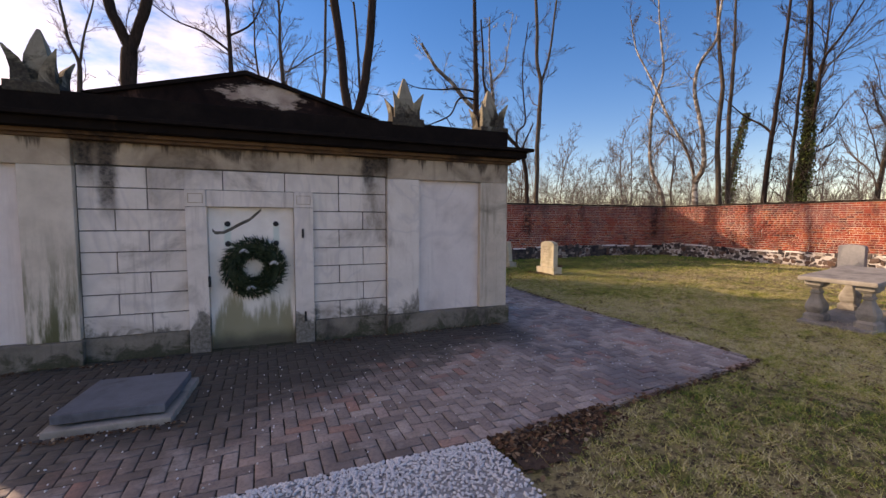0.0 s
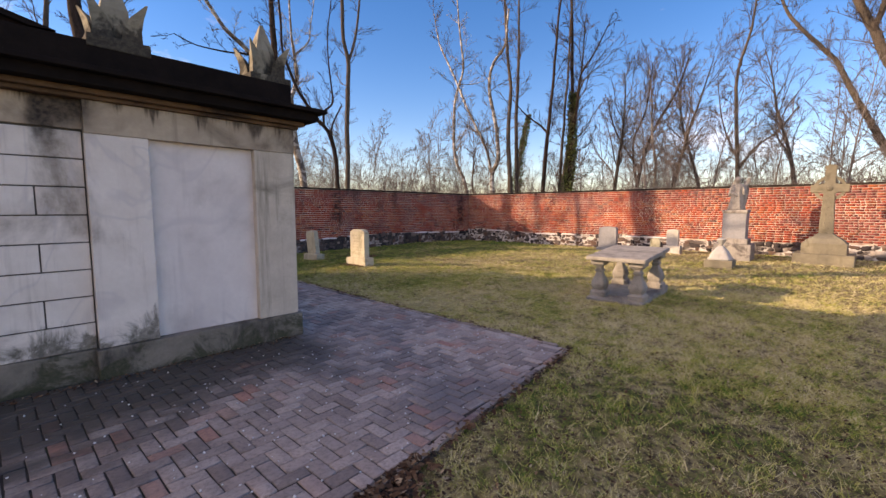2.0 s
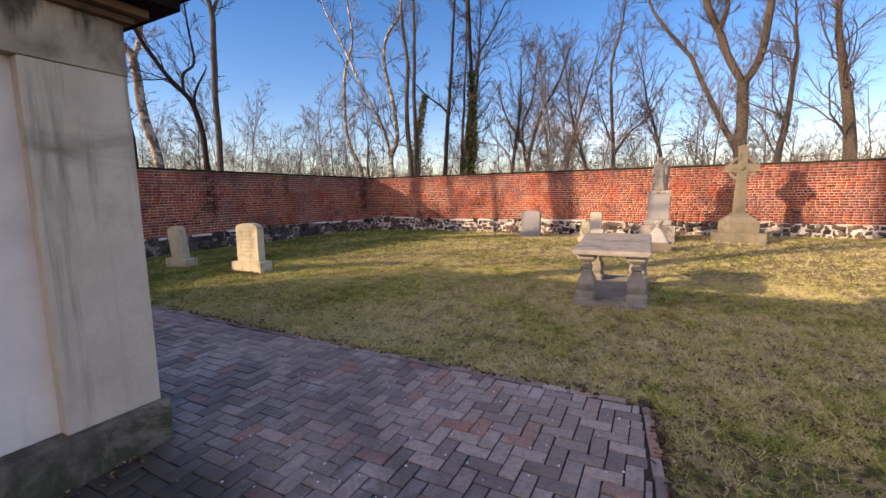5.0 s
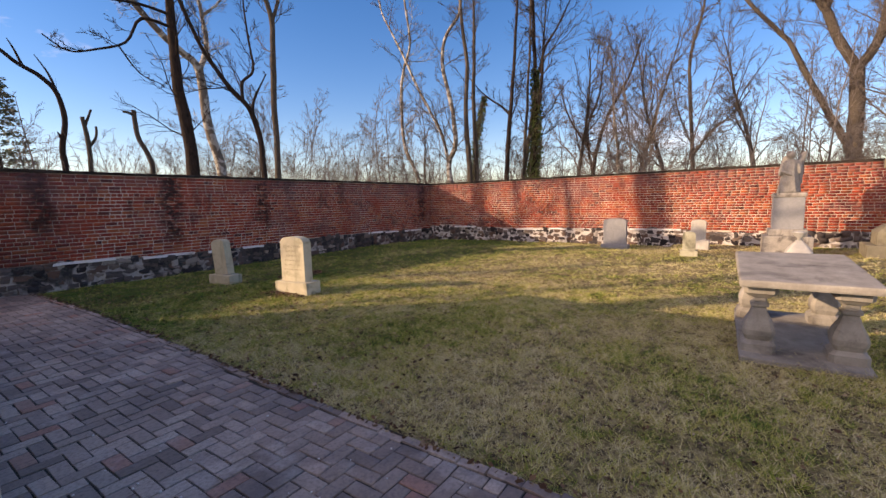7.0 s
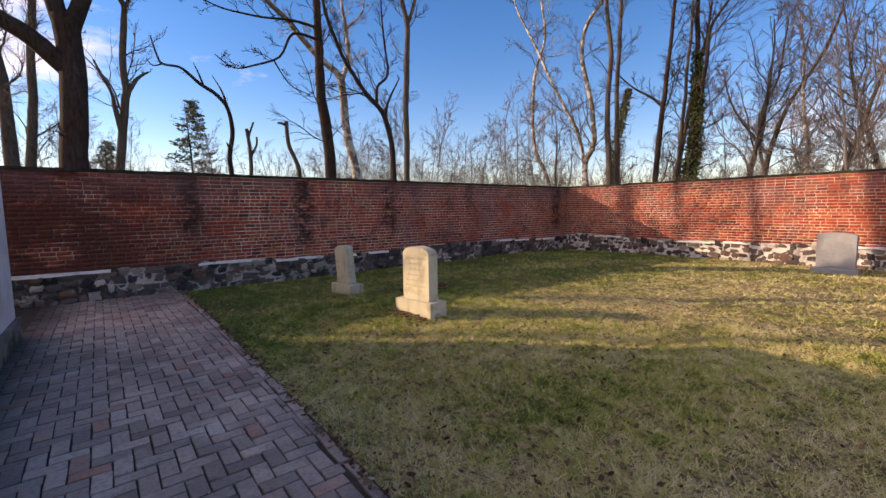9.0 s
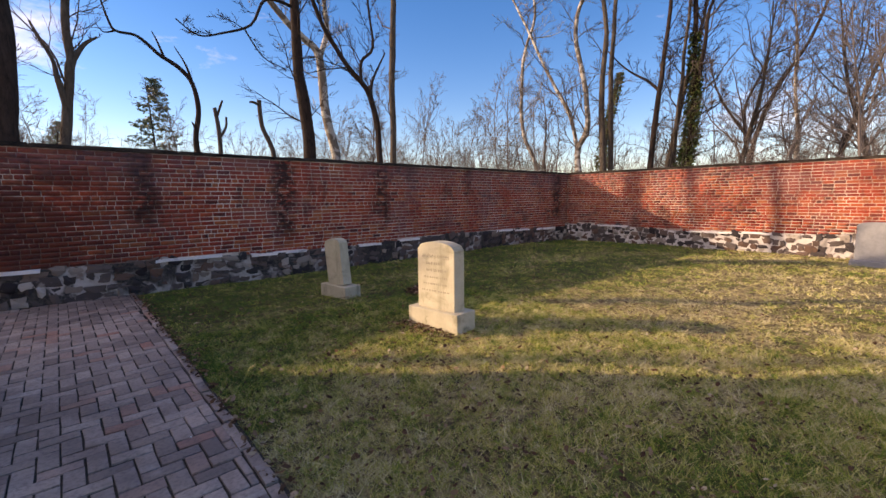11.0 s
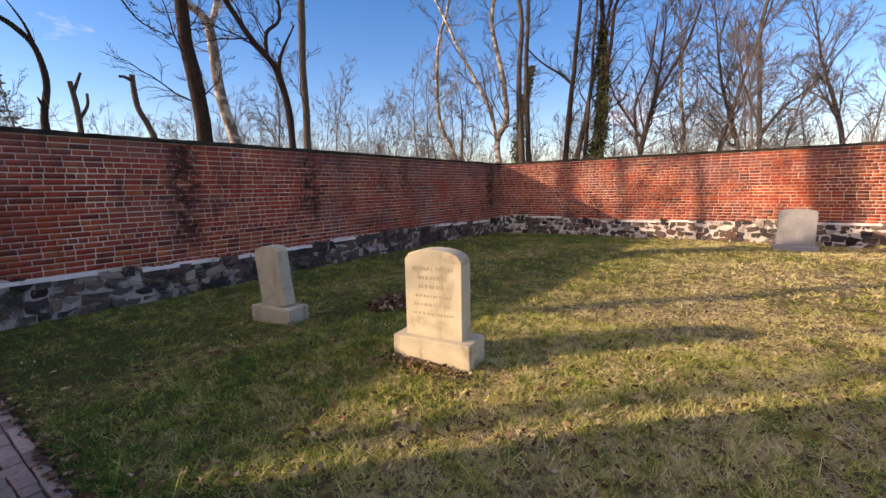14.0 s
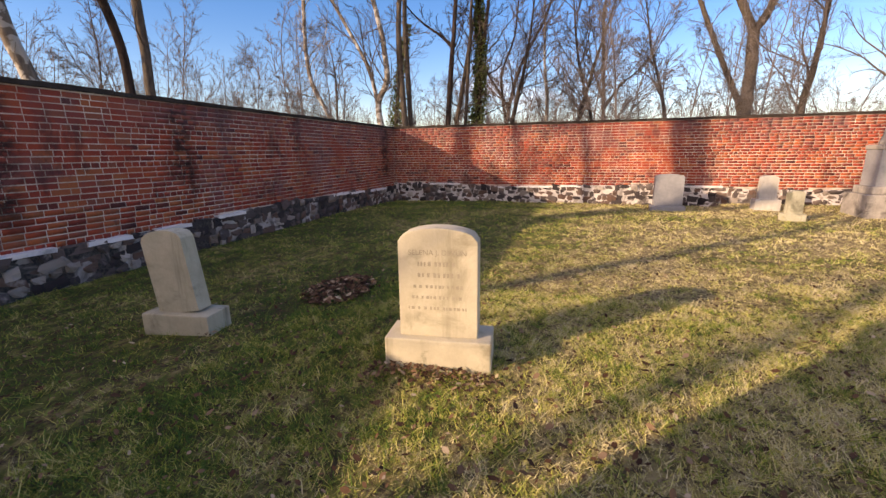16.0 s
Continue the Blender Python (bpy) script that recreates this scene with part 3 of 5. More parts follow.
def build_wall(side, s0, s1, near0, near1):
    th = 0.36
    bm = bmesh.new()
    if side == "left":
        add_box(bm, s0, s1 + th, WALL_Y, WALL_Y + th, -0.3, WALL_TOP)
    else:
        add_box(bm, WALL_X, WALL_X + th, s0, s1 - 0.003, -0.3, WALL_TOP)
    wall = mesh_object("wall_" + side, bm, M_MORTAR)
    tagged(wall, "old red brick garden wall on a rubble footing", "brick wall", kind="structure")
    rng = random.Random(5 if side == "left" else 9)
    course, length = 0.0765, 0.212
    rows = int((WALL_TOP - 0.1) / course)
    unit = bmesh.new()
    add_box(unit, -0.5, 0.5, -0.5, 0.5, -0.5, 0.5)
    unit_mesh = bpy.data.meshes.new("brick")
    unit.to_mesh(unit_mesh)
    unit.free()
    unit_mesh.materials.append(M_BRICK)
    corners = np.array([(-1, -1, -1), (1, -1, -1), (1, 1, -1), (-1, 1, -1), (-1, -1, 1), (1, -1, 1), (1, 1, 1), (-1, 1, 1)]) * 0.5
    quads = np.array([(0, 1, 5, 4), (1, 2, 6, 5), (2, 3, 7, 6), (3, 0, 4, 7), (4, 5, 6, 7), (0, 3, 2, 1)])
    verts, faces, singles = [], [], 0
    for row in range(rows):
        z = WALL_TOP - 0.012 - (row + 0.5) * course
        header = row % 6 == 5
        step = length / 2 if header else length
        s = s0 + (0.5 if row % 2 else 0.0) * step + rng.uniform(-0.02, 0.02)
        while s < s1 - 0.03:
            size = min(step, s1 - s)
            if rng.random() < 0.16 and not header:
                size = min(step * 0.5, s1 - s)
            mid = s + size / 2
            s += size
            if z - course / 2 < wall_base(mid, side) - 0.03:
                continue
            depth = 0.05
            out = 0.0015 + abs(rng.gauss(0, 0.0008))
            dims = (size - 0.009 - rng.random() * 0.004, depth, course - 0.0115 - rng.random() * 0.003)
            centre = Vector(to_wall(side, mid, out - depth / 2, z + rng.gauss(0, 0.0008)))
            tilt = rng.gauss(0, 0.003)
            rot = Euler((0, tilt, 0)) if side == "left" else Euler((0, 0, math.pi / 2 + 0.0))
            m = Matrix.LocRotScale(centre, rot, dims)
            if near0 < mid < near1 and singles < 300:
                ob = new("brick", unit_mesh)
                ob.parent = wall
                ob.matrix_world = m
                singles += 1
            else:
                k = len(verts)
                arr = np.array(m)
                verts.extend((corners @ arr[:3, :3].T + arr[:3, 3]).tolist())
                faces.extend((quads + k).tolist())
    rest = mesh_object("brickwork", raw_mesh("brickwork", verts, faces, M_BRICK), None, wall)
    tagged(rest, kind="stuff")
    # rubble footing
    fv, ff = [], []
    s = s0
    core = bmesh.new()
    while s < s1:
        e = min(s + 0.6, s1)
        zt = wall_base(s + 0.3, side)
        a, c = to_wall(side, s, 0.0, 0), to_wall(side, e, 0.085, 0)
        add_box(core, min(a[0], c[0]), max(a[0], c[0]), min(a[1], c[1]), max(a[1], c[1]), -0.2, zt - 0.01)
        s = e
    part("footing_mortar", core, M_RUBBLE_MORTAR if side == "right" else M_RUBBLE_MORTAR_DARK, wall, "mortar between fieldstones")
    ico = bmesh.new()
    bmesh.ops.create_cube(ico, size=1.0)
    bmesh.ops.subdivide_edges(ico, edges=ico.edges[:], cuts=1, use_grid_fill=True)
    kinds = []
    for k in range(6):
        b2 = ico.copy()
        for v in b2.verts:
            v.co = v.co.lerp(v.co.normalized() * 0.62, 0.34) + noise.noise_vector(v.co * 1.7 + Vector((k * 7.3, 0, 0))) * 0.30
        me = bpy.data.meshes.new("stone")
        b2.to_mesh(me)
        b2.free()
        me.materials.append(M_RUBBLE)
        kinds.append(me)
    ico.free()
    single = 0
    base_low = 0.0
    for rown in range(4):
        s = s0 + rng.random() * 0.2
        while s < s1:
            top = wall_base(s, side)
            rows_here = 4
            w = rng.choice((rng.uniform(0.09, 0.18), rng.uniform(0.14, 0.32)))
            if rown < rows_here:
                hgt = (top - base_low) / rows_here
                z = base_low + (rown + 0.5) * hgt + rng.gauss(0, 0.02)
                h = hgt * rng.uniform(0.60, 1.30)
                me = rng.choice(kinds)
                pos = to_wall(side, s + w / 2, 0.052 + rng.uniform(-0.02, 0.014), z)
                rot = Euler((rng.gauss(0, 0.1), rng.gauss(0, 0.16), (0 if side == "left" else math.pi / 2) + rng.gauss(0, 0.1)))
                m = Matrix.LocRotScale(pos, rot, (w * 0.98, 0.10, h))
                if single < 300 and near0 - 3 < s < near1 + 3:
                    ob = new("stone", me)
                    ob.parent = wall
                    ob.matrix_world = m
                    single += 1
                else:
                    k = len(fv)
                    fv.extend([m @ v.co for v in me.vertices])
                    ff.extend([[i + k for i in p.vertices] for p in me.polygons])
            s += w + rng.uniform(0.008, 0.035)
    tagged(mesh_object("fieldstones", raw_mesh("fieldstones", [tuple(v) for v in fv], ff, M_RUBBLE), None, wall), kind="stuff")
    # uneven mortar ledge on the footing
    s = s0
    while s < s1 - 0.4:
        w = rng.uniform(0.5, 1.5)
        if rng.random() < (0.2 if side == "right" else 1.0 if 3.6 < s < 8.0 else 0.6):
            zt = wall_base(s + w / 2, side)
            a, c = to_wall(side, s, -0.01, 0), to_wall(side, min(s + w, s1 - 0.05), 0.125, 0)
            lb = box(min(a[0], c[0]), max(a[0], c[0]), min(a[1], c[1]), max(a[1], c[1]), zt - 0.035, zt + 0.018)
            worn(lb, 0.018, 5.0, 5)
            part("ledge", lb, M_LEDGE, wall)
        s += w + rng.uniform(0.1, 0.6)
    # coping
    s = s0
    while s < s1 + (th + 0.04 if side == "left" else -0.07):
        w = min(rng.uniform(0.5, 0.8), s1 + (th + 0.04 if side == "left" else -0.05) - s)
        a, c = to_wall(side, s, 0.035, 0), to_wall(side, s + w - 0.006, -th - 0.03, 0)
        lb = box(min(a[0], c[0]), max(a[0], c[0]), min(a[1], c[1]), max(a[1], c[1]), WALL_TOP + 0.002, WALL_TOP + 0.058 + rng.uniform(-0.004, 0.008))
        worn(lb, 0.010, 6.0, 3)
        part("coping_slab", lb, M_CAP, wall)
        s += w
    return wall


build_wall("left", -16.0, WALL_X, 5.0, 7.8)
build_wall("right", -14.0, WALL_Y, 8.0, 10.8)


# ---- burial vault ----
VC = -1.86  # middle of the vault's front, along x
FRONT, BLOCKS, REAR = 6.95, 7.02, 13.73


def build_vault():
    v = thing("burial_vault", VC, FRONT, 0, "low marble-faced burial vault with blackened cornice and gable", "tomb")
    inv = Matrix.Translation((-VC, -FRONT, 0))

    def add(name, bm, mat, label="", parent=None):
        bm.transform(inv)
        return part(name, bm, mat, parent or v, label)

    def mirror(x0, x1):
        return 2 * VC - x1, 2 * VC - x0

    add("core", box(-5.90, 1.48, 7.10, REAR, -0.1, 2.52), M_PIER)
    for side in (0, 1):
        f = (lambda a, c: (a, c)) if side == 0 else mirror
        pier = M_PIER if side == 0 else M_ALGAE
        x0, x1 = f(-0.14, 0.32)
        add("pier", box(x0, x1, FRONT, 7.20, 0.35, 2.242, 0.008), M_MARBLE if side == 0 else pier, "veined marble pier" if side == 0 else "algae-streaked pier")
        x0, x1 = f(1.29, 1.75)
        add("pier", box(x0, x1, FRONT, 7.20, 0.35, 2.242, 0.008), pier)
        x0, x1 = f(0.32, 1.29)
        add("panel", box(x0, x1, FRONT + 0.075, 7.19, 0.35, 2.242), M_PANEL, "pale recessed marble panel")
        x0, x1 = f(-0.14, 1.75)
        add("bay_frieze", box(x0, x1, FRONT - 0.012, 7.2, 2.242, 2.52, 0.006), M_FRIEZE)
        x0, x1 = f(-0.165, 1.785)
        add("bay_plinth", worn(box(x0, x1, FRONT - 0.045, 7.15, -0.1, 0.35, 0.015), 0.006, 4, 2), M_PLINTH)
    # side wall facing the path: piers and plinth along it
    add("side_wall", box(1.47, 1.50, 7.2, REAR - 0.02, 0.35, 2.518), M_PANEL)
    add("side_plinth", box(1.47, 1.545, 7.2, REAR + 0.02, -0.1, 0.35, 0.012), M_PLINTH)
    # coursed blocks of the middle
    rng = random.Random(3)
    h = 0.2393
    for k in range(8):
        z0 = 0.352 + k * h
        z1 = z0 + h - 0.011
        if k == 7:
            runs = [(-3.575, -2.93), (-2.93, -2.16), (-2.16, -1.46), (-1.46, -0.79), (-0.79, -0.145)]
        elif k % 2:
            runs = [(-3.575, -3.24), (-3.24, -2.555), (-1.125, -0.47), (-0.47, -0.145)]
        else:
            runs = [(-3.575, -2.93), (-2.93, -2.555), (-1.125, -0.79), (-0.79, -0.145)]
        for a, c in runs:
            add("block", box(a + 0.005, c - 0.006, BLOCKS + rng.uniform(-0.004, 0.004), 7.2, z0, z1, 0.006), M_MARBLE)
    for x0, x1, z0, z1 in ((-3.60, -2.50, 0.30, 2.27), (-1.18, -0.13, 0.30, 2.27), (-2.50, -1.18, 1.95, 2.27)):
        add("joint_bed", box(x0, x1, BLOCKS + 0.016, 7.12, z0, z1), M_JOINT)
    add("frieze", box(-3.58, -0.14, BLOCKS - 0.01, 7.2, 2.272, 2.52, 0.006), M_FRIEZE)
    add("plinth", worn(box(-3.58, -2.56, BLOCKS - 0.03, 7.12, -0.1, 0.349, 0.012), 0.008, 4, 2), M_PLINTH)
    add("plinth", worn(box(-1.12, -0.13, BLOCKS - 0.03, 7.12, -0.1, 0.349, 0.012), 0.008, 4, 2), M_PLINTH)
    add("threshold", worn(box(-2.6, -1.1, 6.80, 7.1, -0.1, 0.075, 0.01), 0.008, 4, 2), M_PLINTH)
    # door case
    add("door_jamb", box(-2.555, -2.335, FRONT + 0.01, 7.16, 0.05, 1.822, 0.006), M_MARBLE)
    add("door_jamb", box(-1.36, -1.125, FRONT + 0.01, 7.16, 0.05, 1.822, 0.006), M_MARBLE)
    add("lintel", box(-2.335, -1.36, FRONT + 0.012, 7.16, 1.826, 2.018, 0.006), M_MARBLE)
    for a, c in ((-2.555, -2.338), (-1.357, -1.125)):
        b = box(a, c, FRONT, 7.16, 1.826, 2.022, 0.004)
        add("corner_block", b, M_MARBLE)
        for x0, x1, z0, z1 in ((a + 0.03, c - 0.03, 1.97, 1.978), (a + 0.03, c - 0.03, 1.866, 1.874), (a + 0.03, a + 0.038, 1.874, 1.97), (c - 0.038, c - 0.03, 1.874, 1.97)):
            add("bead", box(x0, x1, FRONT - 0.004, FRONT + 0.01, z0, z1), M_FRIEZE)
    door = add("door", box(-2.332, -1.363, 7.06, 7.15, 0.076, 1.820, 0.004), M_DOOR, "cracked white marble slab door with algae")
    for x in (-2.125, -1.575):
        for z in (1.62, 1.375):
            st = turned([(0.034, 0), (0.034, 0.008), (0.024, 0.022), (0.008, 0.028)], 14)
            st.transform(Matrix.Translation((x, 7.06, z)) @ Matrix.Rotation(radians(90), 4, "X"))
            add("stud", st, M_IRON, "", door)
    crack = bmesh.new()
    pts = [(-2.29, 1.545), (-2.26, 1.51), (-2.17, 1.515), (-2.08, 1.56), (-1.98, 1.62), (-1.88, 1.67), (-1.79, 1.75), (-1.74, 1.80)]
    for (xa, za), (xb, zb) in zip(pts, pts[1:]):
        w = 0.013 * (0.6 + abs(math.sin(xa * 31)))
        q = [crack.verts.new(p) for p in ((xa, 7.0565, za - w), (xb, 7.0565, zb - w), (xb, 7.0565, zb + w), (xa, 7.0565, za + w))]
        crack.faces.new(q)
    add("crack_repair", crack, M_PLINTH, "dark mortar in a crack", door)
    for x, z, hh in ((-1.255, 1.50, 0.12), (-2.325, 0.93, 0.13), (-1.24, 0.42, 0.13)):
        add("iron_pin", worn(box(x - 0.014, x + 0.014, FRONT - 0.012, FRONT + 0.02, z - hh / 2, z + hh / 2, 0.006), 0.004, 20, 1), M_IRON, "rusty iron pin")
    # cornice in three steps, with returns along the sides
    for z0, z1, out, mat in ((2.52, 2.555, 0.05, M_SOFFIT), (2.555, 2.60, 0.11, M_SOFFIT), (2.60, 2.69, 0.24, M_SOOT), (2.69, 2.735, 0.33, M_SOOT)):
        add("cornice", worn(box(-5.9 - out * 0.8, 1.75 + out * 0.8, FRONT - out, 7.30 + out * 0.4, z0, z1 - 0.001, 0.008), 0.006, 5, 0), mat, "blackened stone cornice" if mat is M_SOOT else "rust-brown bed moulding")
    add("side_cornice", box(-5.9, 1.53, 7.2, REAR + 0.02, 2.521, 2.733, 0.008), M_SOOT)
    add("parapet", worn(box(-5.85, 1.71, FRONT - 0.07, 7.38, 2.735, 3.0, 0.012), 0.006, 3, 0), M_SOOT)
    add("gable", prism([(-3.62, 2.98), (-0.10, 2.98), (-0.35, 3.03), (VC, 3.40), (-3.37, 3.03)], FRONT - 0.03, REAR - 0.2, 0.01), M_GABLE, "sooty stone gable with pale patch")
    add("gable_coping", prism([(-3.45, 3.01), (-3.30, 3.005), (VC, 3.385), (-0.42, 3.005), (-0.27, 3.01), (VC, 3.43)], FRONT - 0.08, FRONT + 0.12), M_SOOT)
    for x, y in ((0.14, 7.10), (2 * VC - 0.12, 7.10), (1.49, 7.12), (2 * VC - 1.49, 7.12)):
        fb = bmesh.new()
        add_box(fb, -0.24, 0.24, -0.24, 0.24, -0.03, 0.08, 0.01)
        # spike
        rings = [(0.16, 0.06), (0.165, 0.24), (0.145, 0.38), (0.085, 0.54), (0.02, 0.68)]
        prev = None
        for r, z in rings:
            ring = [fb.verts.new((r * math.cos(a), r * math.sin(a), z)) for a in [radians(45 + 90 * k) * 1.0 for k in range(4)]]
            if prev:
                for k in range(4):
                    fb.faces.new((prev[k], prev[(k + 1) % 4], ring[(k + 1) % 4], ring[k]))
            prev = ring
        fb.faces.new(prev)
        # four corner horns curving outwards
        for k in range(4):
            a = radians(45 + 90 * k)
            ca, sa = math.cos(a), math.sin(a)
            prev = None
            for r0, r1, w, z in ((0.13, 0.27, 0.10, 0.06), (0.15, 0.265, 0.085, 0.20), (0.20, 0.29, 0.055, 0.31), (0.315, 0.335, 0.006, 0.43)):
                ring = [fb.verts.new((rr * ca - ww * sa, rr * sa + ww * ca, z)) for rr, ww in ((r0, -w), (r1, 0), (r0, w))]
                if prev:
                    for q in range(3):
                        fb.faces.new((prev[q], prev[(q + 1) % 3], ring[(q + 1) % 3], ring[q]))
                prev = ring
            fb.faces.new(prev)
        fb.transform(Matrix.Translation((x, y, 2.985)) @ Matrix.Diagonal((0.95, 0.95, 0.98, 1)))
        add("finial", fb, M_FINIAL, "pointed limestone finial with four horns")


build_vault()


def build_wreath():
    rng = random.Random(21)
    verts, faces = [], []
    for k in range(2300):
        a = rng.uniform(0, 2 * math.pi)
        q = rng.uniform(0, 2 * math.pi)
        r = 0.245 + 0.085 * math.cos(q)
        c = Vector((r * math.cos(a), -0.05 - 0.055 * math.sin(q), r * math.sin(a)))
        out = Vector((math.cos(q) * math.cos(a), -math.sin(q), math.cos(q) * math.sin(a)))
        swirl = Vector((-math.sin(a), 0, math.cos(a)))
        d = (out * rng.uniform(0.5, 1.0) + swirl * rng.uniform(0.2, 1.0) + Vector((rng.gauss(0, 0.3), rng.gauss(0, 0.3), rng.gauss(0, 0.3)))).normalized()
        side = d.cross(Vector((rng.gauss(0, 1), rng.gauss(0, 1), rng.gauss(0, 1)))).normalized() * 0.008
        ln = rng.uniform(0.05, 0.12)
        i = len(verts)
        verts += [c - side, c + side, c + side * 0.7 + d * ln * 0.6, c + d * ln]
        faces.append((i, i + 1, i + 2, i + 3))
    w = thing("wreath", -1.84, 7.035, 1.08, "evergreen fir wreath with silver bows on the vault door", "wreath")
    part("needles", raw_mesh("needles", [tuple(p) for p in verts], faces, M_FIR), None, w)
    ring = bmesh.new()
    for k in range(28):
        for j in range(8):
            a, q = 2 * math.pi * k / 28, 2 * math.pi * j / 8
            r = 0.245 + 0.06 * math.cos(q)
            ring.verts.new((r * math.cos(a), -0.045 - 0.04 * math.sin(q), r * math.sin(a)))
    ring.verts.ensure_lookup_table()
    for k in range(28):
        for j in range(8):
            ring.faces.new([ring.verts[i] for i in (k * 8 + j, k * 8 + (j + 1) % 8, ((k + 1) % 28) * 8 + (j + 1) % 8, ((k + 1) % 28) * 8 + j)])
    part("ring", ring, M_FIR, w)
    for a in (115, 15, 262):
        b = bmesh.new()
        for s in (-1, 1):
            for t in (0.5, 1.0):
                bmesh.ops.create_uvsphere(b, u_segments=8, v_segments=6, radius=0.03, matrix=Matrix.LocRotScale((s * 0.03 * t, 0, -0.02 * (t - 0.5)), Euler((0, s * 0.6, 0)), (1.0, 0.4, 0.6)))
        b.transform(Matrix.Translation((0.24 * math.cos(radians(a)), -0.12, 0.24 * math.sin(radians(a)))))
        part("bow", b, M_BOW, w, "silver-white bow")


build_wreath()


def build_hatch():
    t = thing("slate_hatch", -2.78, 5.53, level(-3, 5.5), "blue-grey slate slab on a stone kerb in the pavement", "slab", turn=-4)
    part("kerb", worn(box(-0.41, 0.43, -0.45, 0.42, -0.05, 0.085, 0.015), 0.012, 5, 3), M_TABLE, t)
    lid = worn(box(-0.37, 0.37, -0.40, 0.42, 0.095, 0.165, 0.01), 0.006, 4, 3)
    lid.transform(Matrix.Rotation(radians(-1.5), 4, "X"))
    part("lid", lid, M_SLATE, t, "cracked blue slate lid")


build_hatch()


# ---- monuments ----
def letter_rows(parent, rows, width, x, z0, rng, mat):
    """Worn lettering too faint to read: rows of short bars cut on the face that looks to -x."""
    font = bpy.data.curves.new("lettering", "FONT")
    font.body, font.size, font.extrude, font.align_x = "SELENA J. DEVLIN", 0.050, 0.0015, "CENTER"
    probe = bpy.data.objects.new("lettering", font)
    cut = bpy.data.meshes.new_from_object(probe)
    cut.transform(Matrix(((0, 0, -1, x), (-1, 0, 0, 0), (0, 1, 0, z0), (0, 0, 0, 1))))
    bpy.data.objects.remove(probe)
    cut.materials.clear()
    part("lettering", cut, mat, parent, "worn cut name")
    for k, (wide, high) in enumerate(rows):
        if k == 0:
            continue
        y = -wide / 2
        z = z0 - k * 0.075
        while y < wide / 2:
            w = rng.uniform(0.008, 0.02)
            part("letter", box(x - 0.0015, x + 0.003, -(y + w), -y, z, z + high), mat, parent)
            y += w + rng.uniform(0.007, 0.03)


def arched_outline(half, shoulder, top, n=14):
    pts = [(-half, 0), (half, 0), (half, shoulder)]
    for k in range(1, n):
        a = k / n * 2 - 1
        pts.append((-a * half, shoulder + (top - shoulder) * math.sqrt(max(0.0, 1 - a * a * 0.98))))
    pts.append((-half, shoulder))
    return pts


def headstone(x, y, z, turn, wide, base_wide, base_h, shoulder, top, thick, base_deep, mat, label, lean=0.0, letters=True, name="headstone"):
    """Arched slab on a block base; it looks to its own -x."""
    h = thing(name, x, y, z, label, "headstone", turn=turn)
    part("base", worn(box(-base_deep / 2, base_deep / 2, -base_wide / 2, base_wide / 2, -0.12, base_h, 0.012), 0.004, 5, 2), mat, h)
    bm = prism(arched_outline(wide / 2, shoulder, top), -thick / 2, thick / 2, 0.007)
    bm.transform(Matrix.Rotation(radians(90), 4, "Z"))
    bm.transform(Matrix.Translation((0, 0, base_h - 0.002)) @ Matrix.Rotation(radians(lean), 4, "X"))
    slab = part("slab", bm, mat, h)
    if letters:
        letter_rows(h, [(wide * 0.74, 0.034), (wide * 0.5, 0.028), (wide * 0.5, 0.028), (wide * 0.62, 0.02), (wide * 0.66, 0.02), (wide * 0.76, 0.02)], wide, -thick / 2, base_h + shoulder - 0.09, random.Random(4), M_LETTER)
    return h


headstone(5.835, 11.40, 0.13, 7.5, 0.53, 0.72, 0.20, 0.655, 0.745, 0.17, 0.31, M_GRAVE, "cream marble headstone with arched top and worn lettering")
headstone(5.80, 13.68, 0.10, 8.0, 0.38, 0.62, 0.165, 0.62, 0.70, 0.15, 0.28, M_GRAVE_GREY, "streaked grey marble headstone tilting on its base", -7.0, False)


def granite_stone(x, y, z):
    h = thing("headstone", x, y, z, "plain grey granite headstone slab on a low base", "headstone")
    part("base", box(-0.18, 0.18, -0.385, 0.385, -0.1, 0.10, 0.02), M_GRANITE, h)
    bm = prism(arched_outline(0.325, 0.715, 0.775), -0.09, 0.09, 0.012)
    bm.transform(Matrix.Translation((0, 0, 0.098)) @ Matrix.Rotation(radians(90), 4, "Z"))
    part("slab", bm, M_GRANITE, h)


granite_stone(14.85, 8.43, 0.10)
headstone(15.05, 6.30, 0.14, 0, 0.36, 0.52, 0.24, 0.50, 0.56, 0.15, 0.30, M_WHITE, "small white marble headstone with shouldered top", 0, False)
headstone(13.45, 6.38, 0.12, 4, 0.28, 0.38, 0.14, 0.40, 0.46, 0.12, 0.24, M_GRAVE_GREY, "small weathered headstone beside a white one", 0, False)


